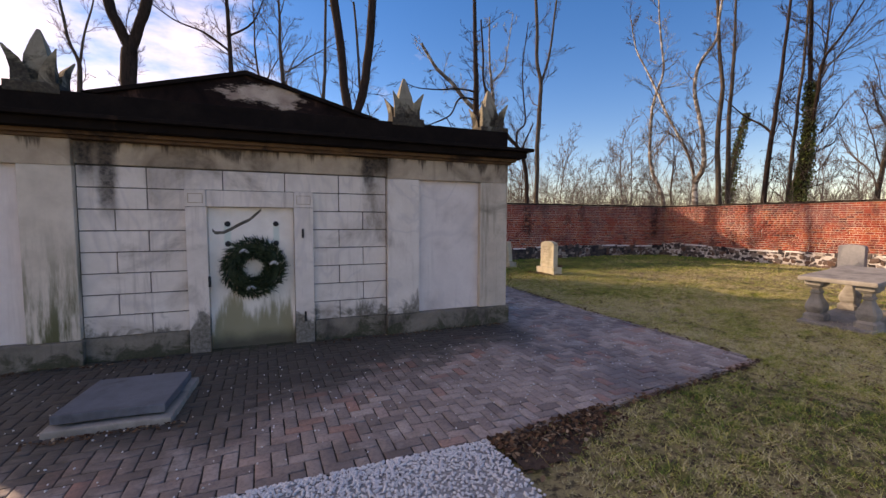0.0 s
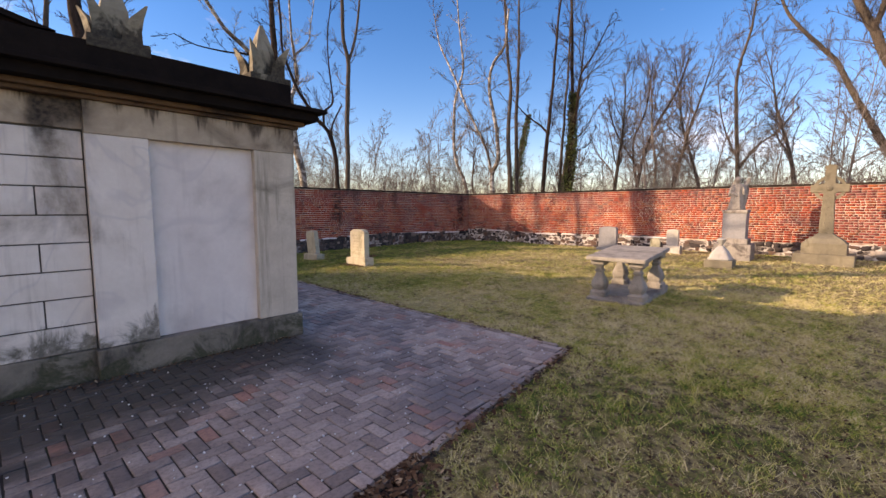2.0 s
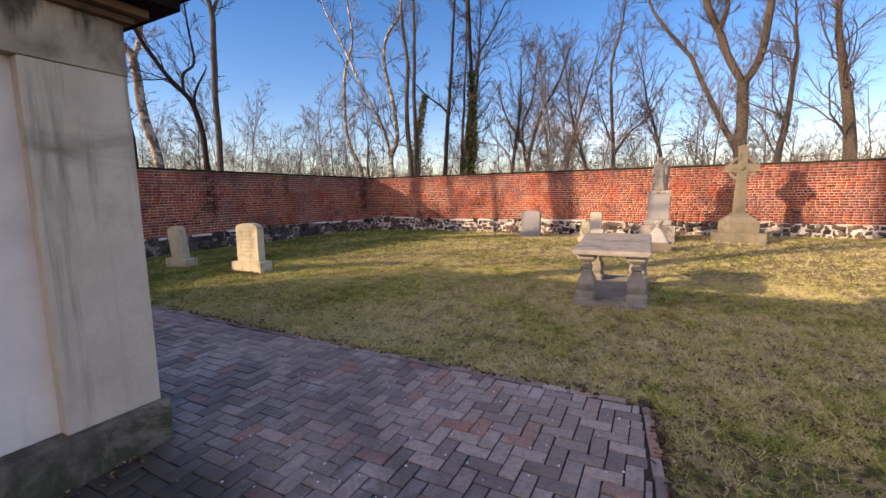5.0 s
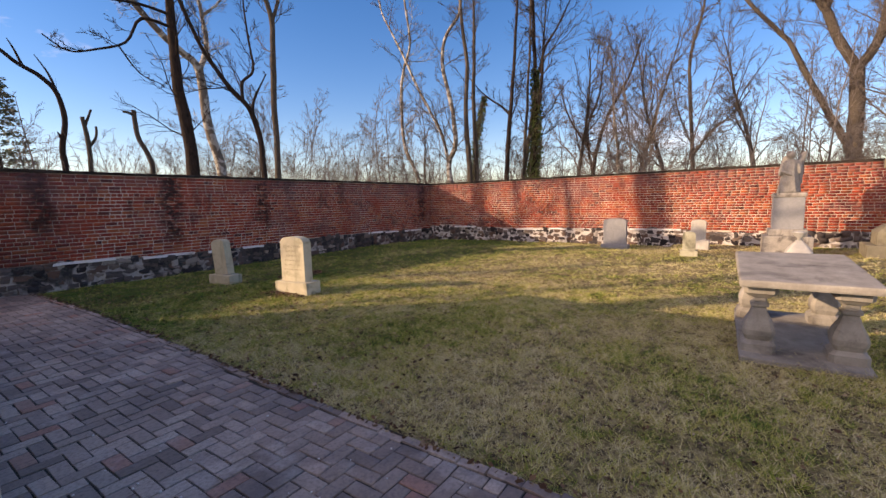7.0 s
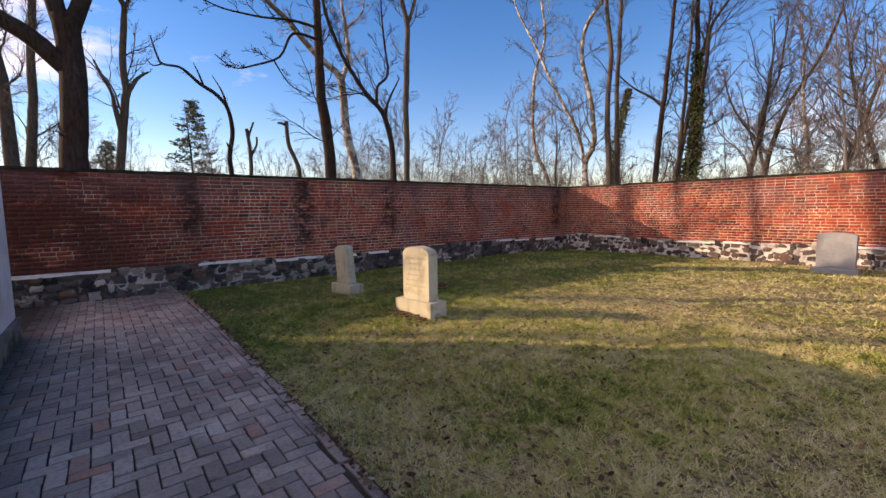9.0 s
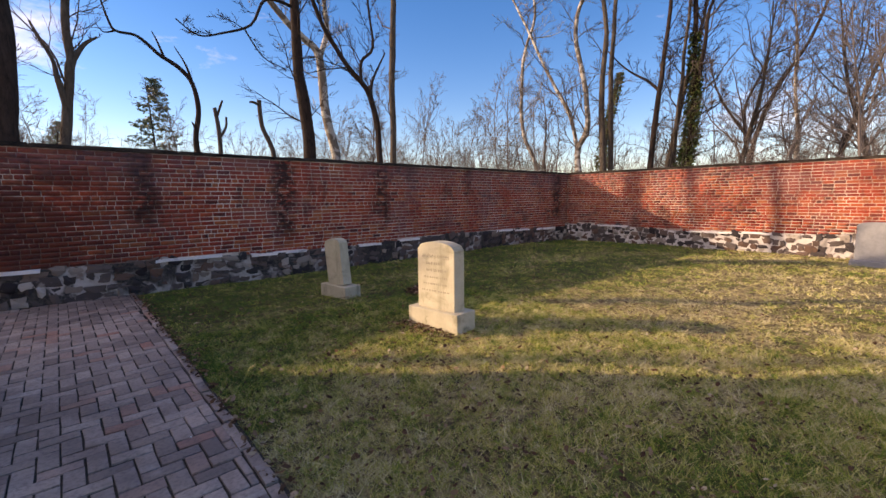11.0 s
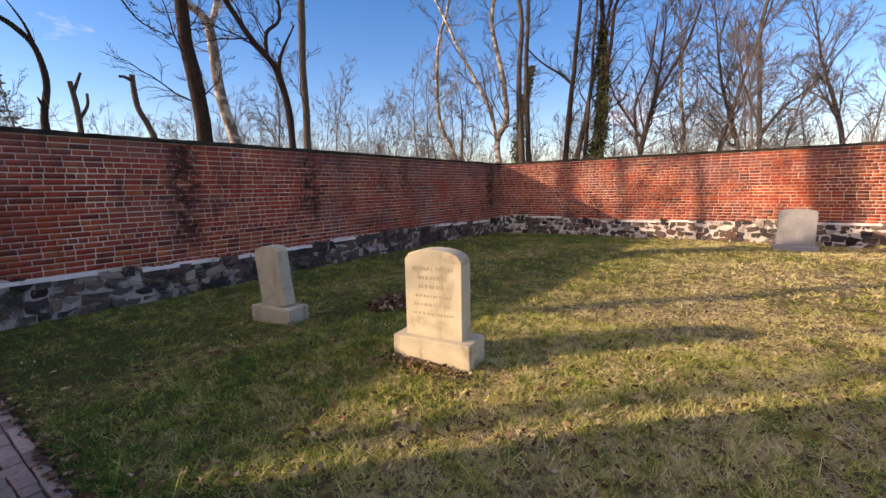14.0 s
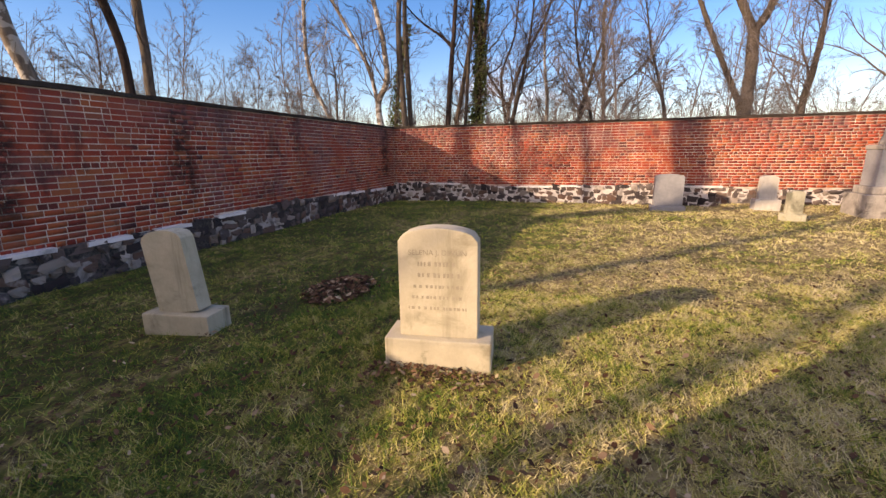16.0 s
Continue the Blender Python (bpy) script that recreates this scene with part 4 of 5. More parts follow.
def build_table_tomb():
    t = thing("table_tomb", 7.02, 4.905, level(7, 4.9) + 0.012, "grey sandstone table tomb on four baluster legs", "tomb")
    t.matrix_world = pose(7.02, 4.905, 0.075, 0, -4.0, 2)
    part("base_slab", worn(box(-0.80, 0.80, -0.46, 0.46, -0.12, 0.075, 0.015), 0.01, 4, 3), M_TABLE, t)
    top = worn(box(-0.74, 0.74, -0.485, 0.485, 0.715, 0.785, 0.02), 0.005, 4, 3)
    part("tabletop", top, M_TABLE, t, "weathered stone top slab")
    prof = [(0.135, 0.07), (0.135, 0.15), (0.118, 0.165), (0.10, 0.185), (0.105, 0.20), (0.118, 0.235), (0.122, 0.285), (0.106, 0.345), (0.072, 0.42), (0.052, 0.49), (0.070, 0.503), (0.070, 0.53), (0.052, 0.543), (0.054, 0.585), (0.085, 0.60), (0.10, 0.62), (0.125, 0.64), (0.130, 0.70), (0.120, 0.716)]
    for x in (-0.52, 0.52):
        for y in (-0.315, 0.315):
            b = turned(prof, 24, True)
            b.transform(Matrix.Translation((x, y, 0)))
            part("leg", b, M_TABLE, t)


build_table_tomb()


def build_celtic_cross():
    t = thing("celtic_cross", 14.75, 2.46, 0.16, "buff sandstone ringed cross on a stepped base", "monument", turn=-3)
    part("step", worn(box(-0.52, 0.52, -0.62, 0.62, -0.15, 0.26, 0.015), 0.006, 3, 2), M_SAND, t)
    part("plinth", worn(box(-0.40, 0.40, -0.46, 0.46, 0.258, 0.55, 0.012), 0.004, 3, 2), M_SAND, t)
    cone = bmesh.new()
    prev = None
    for hx, hy, z in ((0.39, 0.45, 0.548), (0.30, 0.34, 0.66), (0.20, 0.22, 0.74), (0.15, 0.165, 0.80)):
        ring = [cone.verts.new((sx * hx, sy * hy, z)) for sx, sy in ((-1, -1), (1, -1), (1, 1), (-1, 1))]
        if prev:
            for k in range(4):
                cone.faces.new((prev[k], prev[(k + 1) % 4], ring[(k + 1) % 4], ring[k]))
        else:
            cone.faces.new(ring[::-1])
        prev = ring
    cone.faces.new(prev)
    part("weathering", cone, M_SAND, t)
    half, th = 0.39, 0.085
    zc = 2.02
    shaft = prism([(-0.155, 0.79), (0.155, 0.79), (0.115, zc - 0.13), (0.19, zc - 0.11), (half, zc - 0.10), (half, zc + 0.10), (0.19, zc + 0.11), (0.11, zc + 0.13), (0.115, zc + 0.60), (-0.115, zc + 0.60), (-0.11, zc + 0.13), (-0.19, zc + 0.11), (-half, zc + 0.10), (-half, zc - 0.10), (-0.19, zc - 0.11), (-0.115, zc - 0.13)], -th, th, 0.008)
    shaft.transform(Matrix.Rotation(radians(90), 4, "Z"))
    part("cross", shaft, M_SAND, t)
    cap = prism([(-0.135, zc + 0.53), (0.135, zc + 0.53), (0.135, zc + 0.575), (0.0, zc + 0.64), (-0.135, zc + 0.575)], -0.105, 0.105)
    cap.transform(Matrix.Rotation(radians(90), 4, "Z"))
    part("cap", cap, M_SAND, t)
    for q in range(4):
        b = bmesh.new()
        prev = None
        for k in range(9):
            a = radians(90 * q + 16 + k * (58 / 8))
            ring = [b.verts.new((x, r * math.cos(a), zc + r * math.sin(a))) for r, x in ((0.265, -0.05), (0.335, -0.05), (0.335, 0.05), (0.265, 0.05))]
            if prev:
                for i in range(4):
                    b.faces.new((prev[i], prev[(i + 1) % 4], ring[(i + 1) % 4], ring[i]))
            else:
                b.faces.new(ring)
            prev = ring
        b.faces.new(prev[::-1])
        part("ring_arc", b, M_SAND, t)
    boss = turned([(0.07, 0), (0.065, 0.02), (0.03, 0.035)], 14)
    boss.transform(Matrix.Translation((-th, 0, zc)) @ Matrix.Rotation(radians(-90), 4, "Y"))
    part("boss", boss, M_SAND, t)
    for k in range(7):
        z = 0.90 + k * 0.13
        for s in (-1, 1):
            kb = box(-th - 0.008, -th + 0.004, s * 0.035 - 0.022, s * 0.035 + 0.022, z, z + 0.09, 0.004)
            kb.transform(Matrix.Translation((0, 0, z)) @ Matrix.Rotation(radians(22 * s * (-1) ** k), 4, "X") @ Matrix.Translation((0, 0, -z)))
            part("knot_carving", kb, M_SAND, t)
    for s in (-1, 1):
        part("border", box(-th - 0.006, -th + 0.003, s * 0.105 - 0.008, s * 0.105 + 0.008, 0.86, zc - 0.2), M_SAND, t)


build_celtic_cross()


def build_statue():
    t = thing("statue_pedestal", 14.45, 4.47, 0.14, "grey stone pedestal on a broad block base", "monument")
    part("footing", worn(box(-0.44, 0.44, -0.46, 0.46, -0.15, 0.46, 0.02), 0.008, 3, 2), M_STATUE, t)
    part("base_moulding", worn(box(-0.345, 0.345, -0.365, 0.365, 0.458, 0.62, 0.03), 0.006, 3, 2), M_STATUE, t)
    part("die", worn(box(-0.265, 0.265, -0.29, 0.29, 0.618, 1.36, 0.015), 0.004, 3, 2), M_GRANITE, t, "smooth grey granite die")
    part("die_cap", worn(box(-0.29, 0.29, -0.315, 0.315, 1.358, 1.46, 0.03), 0.004, 3, 2), M_STATUE, t)
    # one plain draped figure
    fig = bmesh.new()
    sides = 28
    rings = []
    prof = [(0.22, 0.19, 0.0, 0), (0.215, 0.19, 0.06, 0), (0.185, 0.165, 0.20, 0), (0.165, 0.15, 0.36, 0), (0.16, 0.145, 0.48, 0.0), (0.17, 0.14, 0.58, 0.0), (0.185, 0.13, 0.66, 0.01), (0.16, 0.115, 0.73, 0.01), (0.085, 0.085, 0.77, 0.0), (0.065, 0.07, 0.80, -0.03), (0.085, 0.09, 0.84, -0.05), (0.10, 0.105, 0.89, -0.04), (0.085, 0.09, 0.945, -0.03), (0.03, 0.035, 0.975, -0.03)]
    for ry, rx, z, sh in prof:
        ring = []
        for k in range(sides):
            a = 2 * math.pi * k / sides
            fold = 1.0 + (0.085 * math.sin(9 * a + z * 3) + 0.04 * math.sin(15 * a - z * 5)) * (1 if z < 0.70 else 0)
            ring.append(fig.verts.new((sh + rx * fold * math.cos(a), ry * fold * math.sin(a), z)))
        rings.append(ring)
    for a, c in zip(rings, rings[1:]):
        for k in range(sides):
            fig.faces.new((a[k], a[(k + 1) % sides], c[(k + 1) % sides], c[k]))
    fig.faces.new(rings[0][::-1])
    fig.faces.new(rings[-1])
    # arms close to the body, a rough stump it leans on and a folded wing
    for at, turn, size in (((-0.05, 0.16, 0.55), (0.18, 0.2, 0.0), (0.11, 0.10, 0.34)), ((-0.13, 0.07, 0.46), (-1.0, 0.4, 0.0), (0.09, 0.08, 0.24)), ((-0.05, -0.15, 0.58), (-0.2, 0.2, 0.0), (0.11, 0.10, 0.30)), ((0.07, -0.15, 0.40), (0.08, 0.0, 0.0), (0.20, 0.19, 0.95)), ((0.08, -0.20, 0.76), (0.35, -0.1, 0.0), (0.11, 0.15, 0.42)), ((0.11, 0.06, 0.58), (-0.1, -0.1, 0.0), (0.10, 0.20, 0.60))):
        bmesh.ops.create_uvsphere(fig, u_segments=12, v_segments=8, radius=0.5, matrix=Matrix.LocRotScale(at, Euler(turn), size))
    st = mesh_object("statue", fig, M_STATUE)
    st.matrix_world = pose(14.45, 4.47, 0.14 + 1.458)
    tagged(smooth(st), "weathered draped stone figure standing on a pedestal", "statue")


build_statue()


def build_urn():
    t = thing("urn_monument", 12.2, 4.42, level(12.3, 4.3), "small white marble draped urn on a square base", "monument")
    part("base", worn(box(-0.29, 0.29, -0.31, 0.31, -0.1, 0.20, 0.015), 0.005, 4, 2), M_SAND, t)
    b = turned([(0.255, 0.198), (0.255, 0.24), (0.22, 0.27), (0.20, 0.34), (0.15, 0.43), (0.10, 0.50), (0.065, 0.53), (0.06, 0.56)], 24, True)
    smooth(part("bell", b, M_WHITE, t))
    u = turned([(0.045, 0.558), (0.04, 0.60), (0.075, 0.64), (0.10, 0.68), (0.105, 0.70), (0.115, 0.705), (0.115, 0.72), (0.04, 0.745)], 20)
    smooth(part("urn", u, M_WHITE, t))


build_urn()


# ---- trees ----
def tube(pts, radii, sides, verts, faces):
    """A tapering tube along pts, added to the lists."""
    k0 = len(verts)
    n = len(pts)
    for i, (p, r) in enumerate(zip(pts, radii)):
        d = (pts[min(i + 1, n - 1)] - pts[max(i - 1, 0)])
        d = d.normalized() if d.length > 1e-6 else Vector((0, 0, 1))
        u = d.cross(Vector((0.31, 0.95, 0.05)))
        u = u.normalized() if u.length > 1e-3 else Vector((1, 0, 0))
        w = d.cross(u)
        for s in range(sides):
            a = 2 * math.pi * s / sides
            verts.append(p + u * (r * math.cos(a)) + w * (r * math.sin(a)))
    for i in range(n - 1):
        for s in range(sides):
            a = k0 + i * sides + s
            c = k0 + i * sides + (s + 1) % sides
            faces.append((a, c, c + sides, a + sides))


def limb(rng, start, way, length, r0, r1, segs, wander, rise):
    pts, radii = [start.copy()], [r0]
    d = way.normalized()
    p = start.copy()
    for k in range(segs):
        d = (d + Vector((rng.gauss(0, wander), rng.gauss(0, wander), rng.gauss(0, wander) + rise))).normalized()
        p = p + d * (length / segs)
        pts.append(p.copy())
        f = (k + 1) / segs
        radii.append(r0 + (r1 - r0) * f)
    return pts, radii


def along(pts, radii, f):
    q = f * (len(pts) - 1)
    i = min(int(q), len(pts) - 2)
    t = q - i
    return pts[i].lerp(pts[i + 1], t), radii[i] * (1 - t) + radii[i + 1] * t, (pts[i + 1] - pts[i]).normalized()


def sprout(rng, pts, radii, count, lo, hi, spread, length, depth, verts, faces, rise, many=8, fine=0.0065):
    """Side branches on a limb, down to twigs."""
    total = sum((c - a).length for a, c in zip(pts, pts[1:]))
    for k in range(count):
        f = lo + (hi - lo) * (k + rng.random()) / count
        p, r, d = along(pts, radii, f)
        perp = d.cross(Vector((rng.gauss(0, 1), rng.gauss(0, 1), rng.gauss(0, 1))))
        if perp.length < 1e-3:
            continue
        perp.normalize()
        ang = rng.uniform(*spread)
        way = d * math.cos(ang) + perp * math.sin(ang)
        if way.z < -0.25:
            way.z *= 0.3
        ln = length * total * (1.0 - 0.55 * f) * rng.uniform(0.6, 1.2)
        br = max(fine, min(r * 0.55, 0.0105 * ln + 0.004))
        segs = 7 if depth >= 3 else 5 if depth == 2 else 3
        bp, brr = limb(rng, p, way, ln, br, max(fine * 0.65, br * 0.3), segs, 0.19 if depth > 1 else 0.15, rise + 0.01)
        tube(bp, brr, 6 if depth >= 3 else 4 if depth == 2 else 3, verts, faces)
        if depth > 1:
            sprout(rng, bp, brr, many, 0.12, 1.0, (0.35, 0.85), 0.55, depth - 1, verts, faces, rise * 0.8, many, fine)


def tree(x, y, height, radius, mat, seed, lean=(0.0, 0.0), fork=0.0, limbs=14, low=0.25, depth=3, reach=0.30, wander=0.05, label="", flare=1.5, split=2, broken=False, twig=None, angle=0.35):
    """A bare winter tree: trunk (which may fork) and a crown of limbs and twigs."""
    rng = random.Random(seed)
    base = level(min(x, 40), min(y, 40))
    t = thing("bare_tree", x, y, base, label or "leafless tall tree behind the brick wall", "tree", "trees behind the wall")
    tv, tf, cv, cf = [], [], [], []
    up = Vector((lean[0], lean[1], 1.0))
    stem = height if not fork else fork
    pts, radii = limb(rng, Vector((0, 0, -0.2)), up, stem, radius, radius * (0.12 if not fork else 0.85), 12, wander, 0.02)
    if broken:
        radii = [radius * (1 - 0.35 * i / 12) for i in range(13)]
    radii[0] *= flare
    tube(pts, radii, 10, tv, tf)
    leaders = [(pts, radii, low)]
    if fork:
        leaders = []
        top, r, d = pts[-1], radii[-1], (pts[-1] - pts[-2]).normalized()
        az = rng.uniform(-0.5, 0.5)
        for k in range(split):
            a = az + 2 * math.pi * k / split
            # the fork opens across the line of sight from the lawn
            side = Vector((-math.sin(0.75), math.cos(0.75), 0)) * math.cos(a) + Vector((math.cos(0.75), math.sin(0.75), 0)) * math.sin(a) * 0.5
            way = d * math.cos(angle) + side * math.sin(angle)
            lp, lr = limb(rng, top - d * 0.1, way, (height - fork) * rng.uniform(0.85, 1.05), r * 0.78, 0.03, 11, wander * 1.4, 0.05)
            tube(lp, lr, 8, tv, tf)
            leaders.append((lp, lr, 0.10))
    if not broken:
        for lp, lr, lo in leaders:
            sprout(rng, lp, lr, max(3, limbs // len(leaders)), lo, 0.98, (0.4, 0.95), reach * 1.2, depth, cv, cf, 0.05, 8, max(0.006, 0.00024 * math.hypot(x, y)))
    else:
        sprout(rng, pts, radii, 3, 0.5, 0.95, (0.5, 1.0), 0.12, 1, cv, cf, 0.1)
    smooth(part("trunk", raw_mesh("trunk", [tuple(v) for v in tv], tf, mat), None, t))
    part("crown", raw_mesh("crown", [tuple(v) for v in cv], cf, twig or (M_BARK_DARK if mat is M_BARK_DARK else M_TWIG)), None, t, "leafless branches and twigs")
    return t, pts, radii


def shaped_tree(x, y, stems, radius, mat, seed, line="x", label="", twigs=12, reach=0.28, thin=0.3, twig=None, many=7, depth=3, flare=1.3, limb_radius=0.0):
    """A bare tree whose trunk (the first stem) and main limbs bend by (sideways, height); limbs taper from the trunk."""
    rng = random.Random(seed)
    t = thing("bare_tree", x, y, level(min(x, 40), min(y, 40)), label or "leafless tall tree behind the brick wall", "tree", "trees behind the wall")
    tv, tf, cv, cf = [], [], [], []
    main, grown = None, []
    for k, bends in enumerate(stems):
        if k == 0:
            bends = [(bends[0][0], -0.2), (bends[0][0], 0.5)] + bends
        depth_step = [0.0]
        for q in bends[1:]:
            depth_step.append(depth_step[-1] + rng.uniform(-0.18, 0.18))
        way = [Vector((s, d, z)) if line == "x" else Vector((d, s, z)) for (s, z), d in zip(bends, depth_step)]
        r0 = radius if k == 0 else radius * 0.62
        if k and main:
            at, girth = min(grown, key=lambda g: math.hypot(g[0].z - way[0].z, (g[0] - way[0]).x if line == "x" else (g[0] - way[0]).y))
            shift = at - way[0]
            way = [at.copy()] + [w + (Vector((0, shift.y, 0)) if line == "x" else Vector((shift.x, 0, 0))) for w in way[1:]]
            r0 = min(girth * 0.72, limb_radius or 9.0)
        pts = []
        n = len(way)
        for i in range(n - 1):
            a, p, q, e = way[max(i - 1, 0)], way[i], way[i + 1], way[min(i + 2, n - 1)]
            for f in (0.0, 0.25, 0.5, 0.75):
                pts.append(0.5 * (2 * p + (q - a) * f + (2 * a - 5 * p + 4 * q - e) * f * f + (3 * p - a - 3 * q + e) * f ** 3))
        pts.append(way[-1])
        pts = [p + noise.noise_vector(p * 0.9) * 0.06 * min(1.0, r0 * 6) for p in pts]
        m = len(pts) - 1
        radii = [max(0.012, r0 * (1 - (1 - thin) * i / m)) * (1 + 0.10 * noise.noise(p * 1.7)) for i, p in enumerate(pts)]
        if k == 0:
            radii[0] *= flare
            main = (pts, radii)
        grown += list(zip(pts, radii))
        tube(pts, radii, 10, tv, tf)
        total = sum((c - a).length for a, c in zip(pts, pts[1:]))
        if twigs:
            sprout(rng, pts, radii, max(4, int(twigs * min(1.0, total / 9))), 0.30 if k == 0 else 0.08, 1.0, (0.45, 1.05), reach * min(1.6, 9 / total) ** 0.5, depth, cv, cf, 0.04, many, max(0.006, 0.00024 * math.hypot(x, y)))
    smooth(part("trunk", raw_mesh("trunk", [tuple(v) for v in tv], tf, mat), None, t))
    if cv:
        part("crown", raw_mesh("crown", [tuple(v) for v in cv], cf, twig or (M_BARK_DARK if mat is M_BARK_DARK else M_TWIG)), None, t, "leafless branches and twigs")
    return t, main[0], main[1]


# beyond the left wall
shaped_tree(-6.2, 19.6, [[(-0.02, 3.0), (-0.02, 6.6), (0.02, 7.7)], [(0.02, 7.7), (-0.29, 8.5), (-0.5, 9.2), (-0.9, 12.5)], [(0.02, 7.7), (0.37, 8.5), (0.69, 9.45), (1.1, 13)]], 0.27, M_BARK_DARK, 11, thin=0.9, twigs=8, reach=0.25, label="dark forked bare tree behind the vault")
shaped_tree(-9.05, 24.0, [[(0, 3.0), (0.0, 7.4), (0.0, 8.3), (-0.3, 9.2), (-0.5, 11.0)], [(0.0, 8.2), (0.3, 9.5), (0.64, 10.9), (0.9, 13)]], 0.14, M_BARK, 72, twigs=12, reach=0.25)
shaped_tree(-3.05, 21.1, [[(0, 3.0), (0.04, 5.5), (0.0, 7.9), (-0.05, 10.6), (-0.1, 14.5)], [(0.0, 8.3), (-0.9, 9.1), (-2.0, 9.5), (-3.2, 10.4)], [(0.0, 8.9), (0.9, 9.9), (1.5, 11.5)]], 0.17, M_BARK_DARK, 12, twigs=14, reach=0.26, limb_radius=0.05)
tree(-1.14, 28.5, 17, 0.16, M_BARK, 13, limbs=18)
shaped_tree(1.88, 21.13, [[(0.0, 2.73), (0.05, 4.33), (0.07, 5.74), (0.08, 6.59)], [(0.0, 6.02), (-0.15, 7.06), (-0.28, 8.0), (-0.38, 9.59), (-0.85, 13.26)], [(0.13, 6.02), (0.43, 7.15), (0.68, 8.28), (0.86, 10.06), (1.13, 13.73)], [(-0.19, 5.18), (-0.63, 5.93), (-1.13, 6.3), (-1.88, 6.77), (-3.01, 7.53)]], 0.32, M_BARK_DARK, 14, thin=0.9, twigs=7, reach=0.22, label="large dark bare tree forking into two stems", flare=1.5)
tree(-0.3, 30.1, 17, 0.30, M_BARK, 16, limbs=16, low=0.35)
shaped_tree(0.68, 24.9, [[(0, 3.0), (0.14, 5.2), (0.36, 7.9), (0.53, 10.1), (0.6, 14)]], 0.19, M_BARK, 70, twigs=14)
shaped_tree(2.9, 26.0, [[(0, 3.0), (0.1, 4.35), (0.28, 5.7), (0.37, 6.1), (0.34, 7.2), (0.45, 8.6), (0.5, 9.1), (0.34, 9.5), (0.31, 11.3), (0.1, 14)], [(0.5, 9.1), (0.7, 9.6), (0.92, 11.5), (1.0, 14)], [(0.1, 4.4), (-0.03, 5.4), (-0.09, 6.0), (-0.5, 7.0)], [(0.38, 5.8), (0.74, 6.6), (1.1, 6.9)]], 0.19, M_BARK, 17, twigs=10, label="crooked bare tree with a twin top")
shaped_tree(7.4, 29.8, [[(0, 3.3), (-0.09, 4.3), (0.1, 5.6), (-0.04, 6.6), (-0.53, 7.2), (-1.15, 7.6), (-1.6, 8.0), (-2.0, 8.2), (-2.6, 8.15), (-2.8, 8.5), (-3.0, 9.3)], [(-0.06, 6.6), (-0.23, 7.4), (-0.62, 8.1)], [(-1.1, 7.5), (-1.23, 8.1), (-1.42, 8.5)], [(-0.08, 4.5), (-0.2, 5.0)], [(-2.6, 8.15), (-3.0, 8.0), (-3.2, 8.3)]], 0.14, M_BARK_DARK, 18, twigs=3, reach=0.08, depth=1, thin=0.22, label="bare sapling bowed over to one side")
shaped_tree(8.8, 31.5, [[(0, 3.4), (-0.03, 5.0), (-0.12, 6.1)], [(-0.11, 5.7), (0.25, 6.5)], [(0.0, 4.6), (0.3, 5.2), (0.35, 5.7)]], 0.13, M_BARK, 19, twigs=3, reach=0.05, depth=1, thin=0.7, label="broken tree stump with short prongs")
shaped_tree(11.3, 30.9, [[(0, 3.5), (-0.21, 4.55), (-0.49, 5.4), (-0.57, 6.7)], [(-0.58, 6.4), (-0.9, 6.5), (-1.1, 6.5)]], 0.15, M_BARK, 20, twigs=4, reach=0.05, depth=1, thin=0.7, label="leaning broken tree trunk")
shaped_tree(10.5, 24.8, [[(0, 3.0), (-0.24, 5.0), (-0.37, 7.0), (-0.43, 8.9), (-0.52, 10.8), (-0.6, 12.7), (-0.7, 18)], [(-0.42, 9.4), (-1.5, 9.5), (-2.7, 9.3), (-4.2, 9.2), (-5.1, 9.5)], [(-0.45, 9.0), (-1.56, 8.9), (-2.1, 7.9), (-3.2, 7.3), (-3.9, 7.1), (-4.5, 7.5)], [(-2.3, 7.6), (-1.7, 6.9), (-1.1, 6.6), (-0.8, 6.6)]], 0.31, M_BARK_DARK, 22, twigs=14, reach=0.26, limb_radius=0.065, label="dark leaning bare tree behind the brick wall")
shaped_tree(13.9, 28.8, [[(0.05, 3.3), (-0.44, 5.9), (-0.78, 8.7), (-1.5, 9.5), (-2.4, 10.1), (-3.5, 11.2), (-4.7, 12), (-5.9, 13.5)], [(-0.78, 8.7), (-0.24, 10.3), (-0.4, 12.1), (-0.6, 13.3), (-0.65, 16.2)], [(-0.34, 11.7), (0.7, 12.8), (1.0, 14), (1.5, 17)]], 0.30, M_BARK_PALE, 23, twigs=14, reach=0.24, limb_radius=0.16, twig=M_BARK_PALE, label="pale mottled sycamore behind the brick wall")
shaped_tree(12.3, 22.4, [[(0.03, 2.8), (-0.03, 4.35), (-0.37, 5.45), (-0.76, 5.9), (-1.4, 6.5), (-2.05, 7.35), (-2.5, 8.1), (-2.9, 9.1), (-3.0, 10.4), (-3.2, 12.4)], [(-0.76, 5.9), (-0.66, 6.7), (-0.26, 7.25), (-0.43, 8.6), (-0.5, 10.4), (-0.18, 12.8)], [(-0.37, 5.5), (-0.12, 6.1), (0.57, 7.3)]], 0.145, M_BARK_DARK, 61, twigs=14, reach=0.24, limb_radius=0.09, label="dark crooked bare tree behind the brick wall")
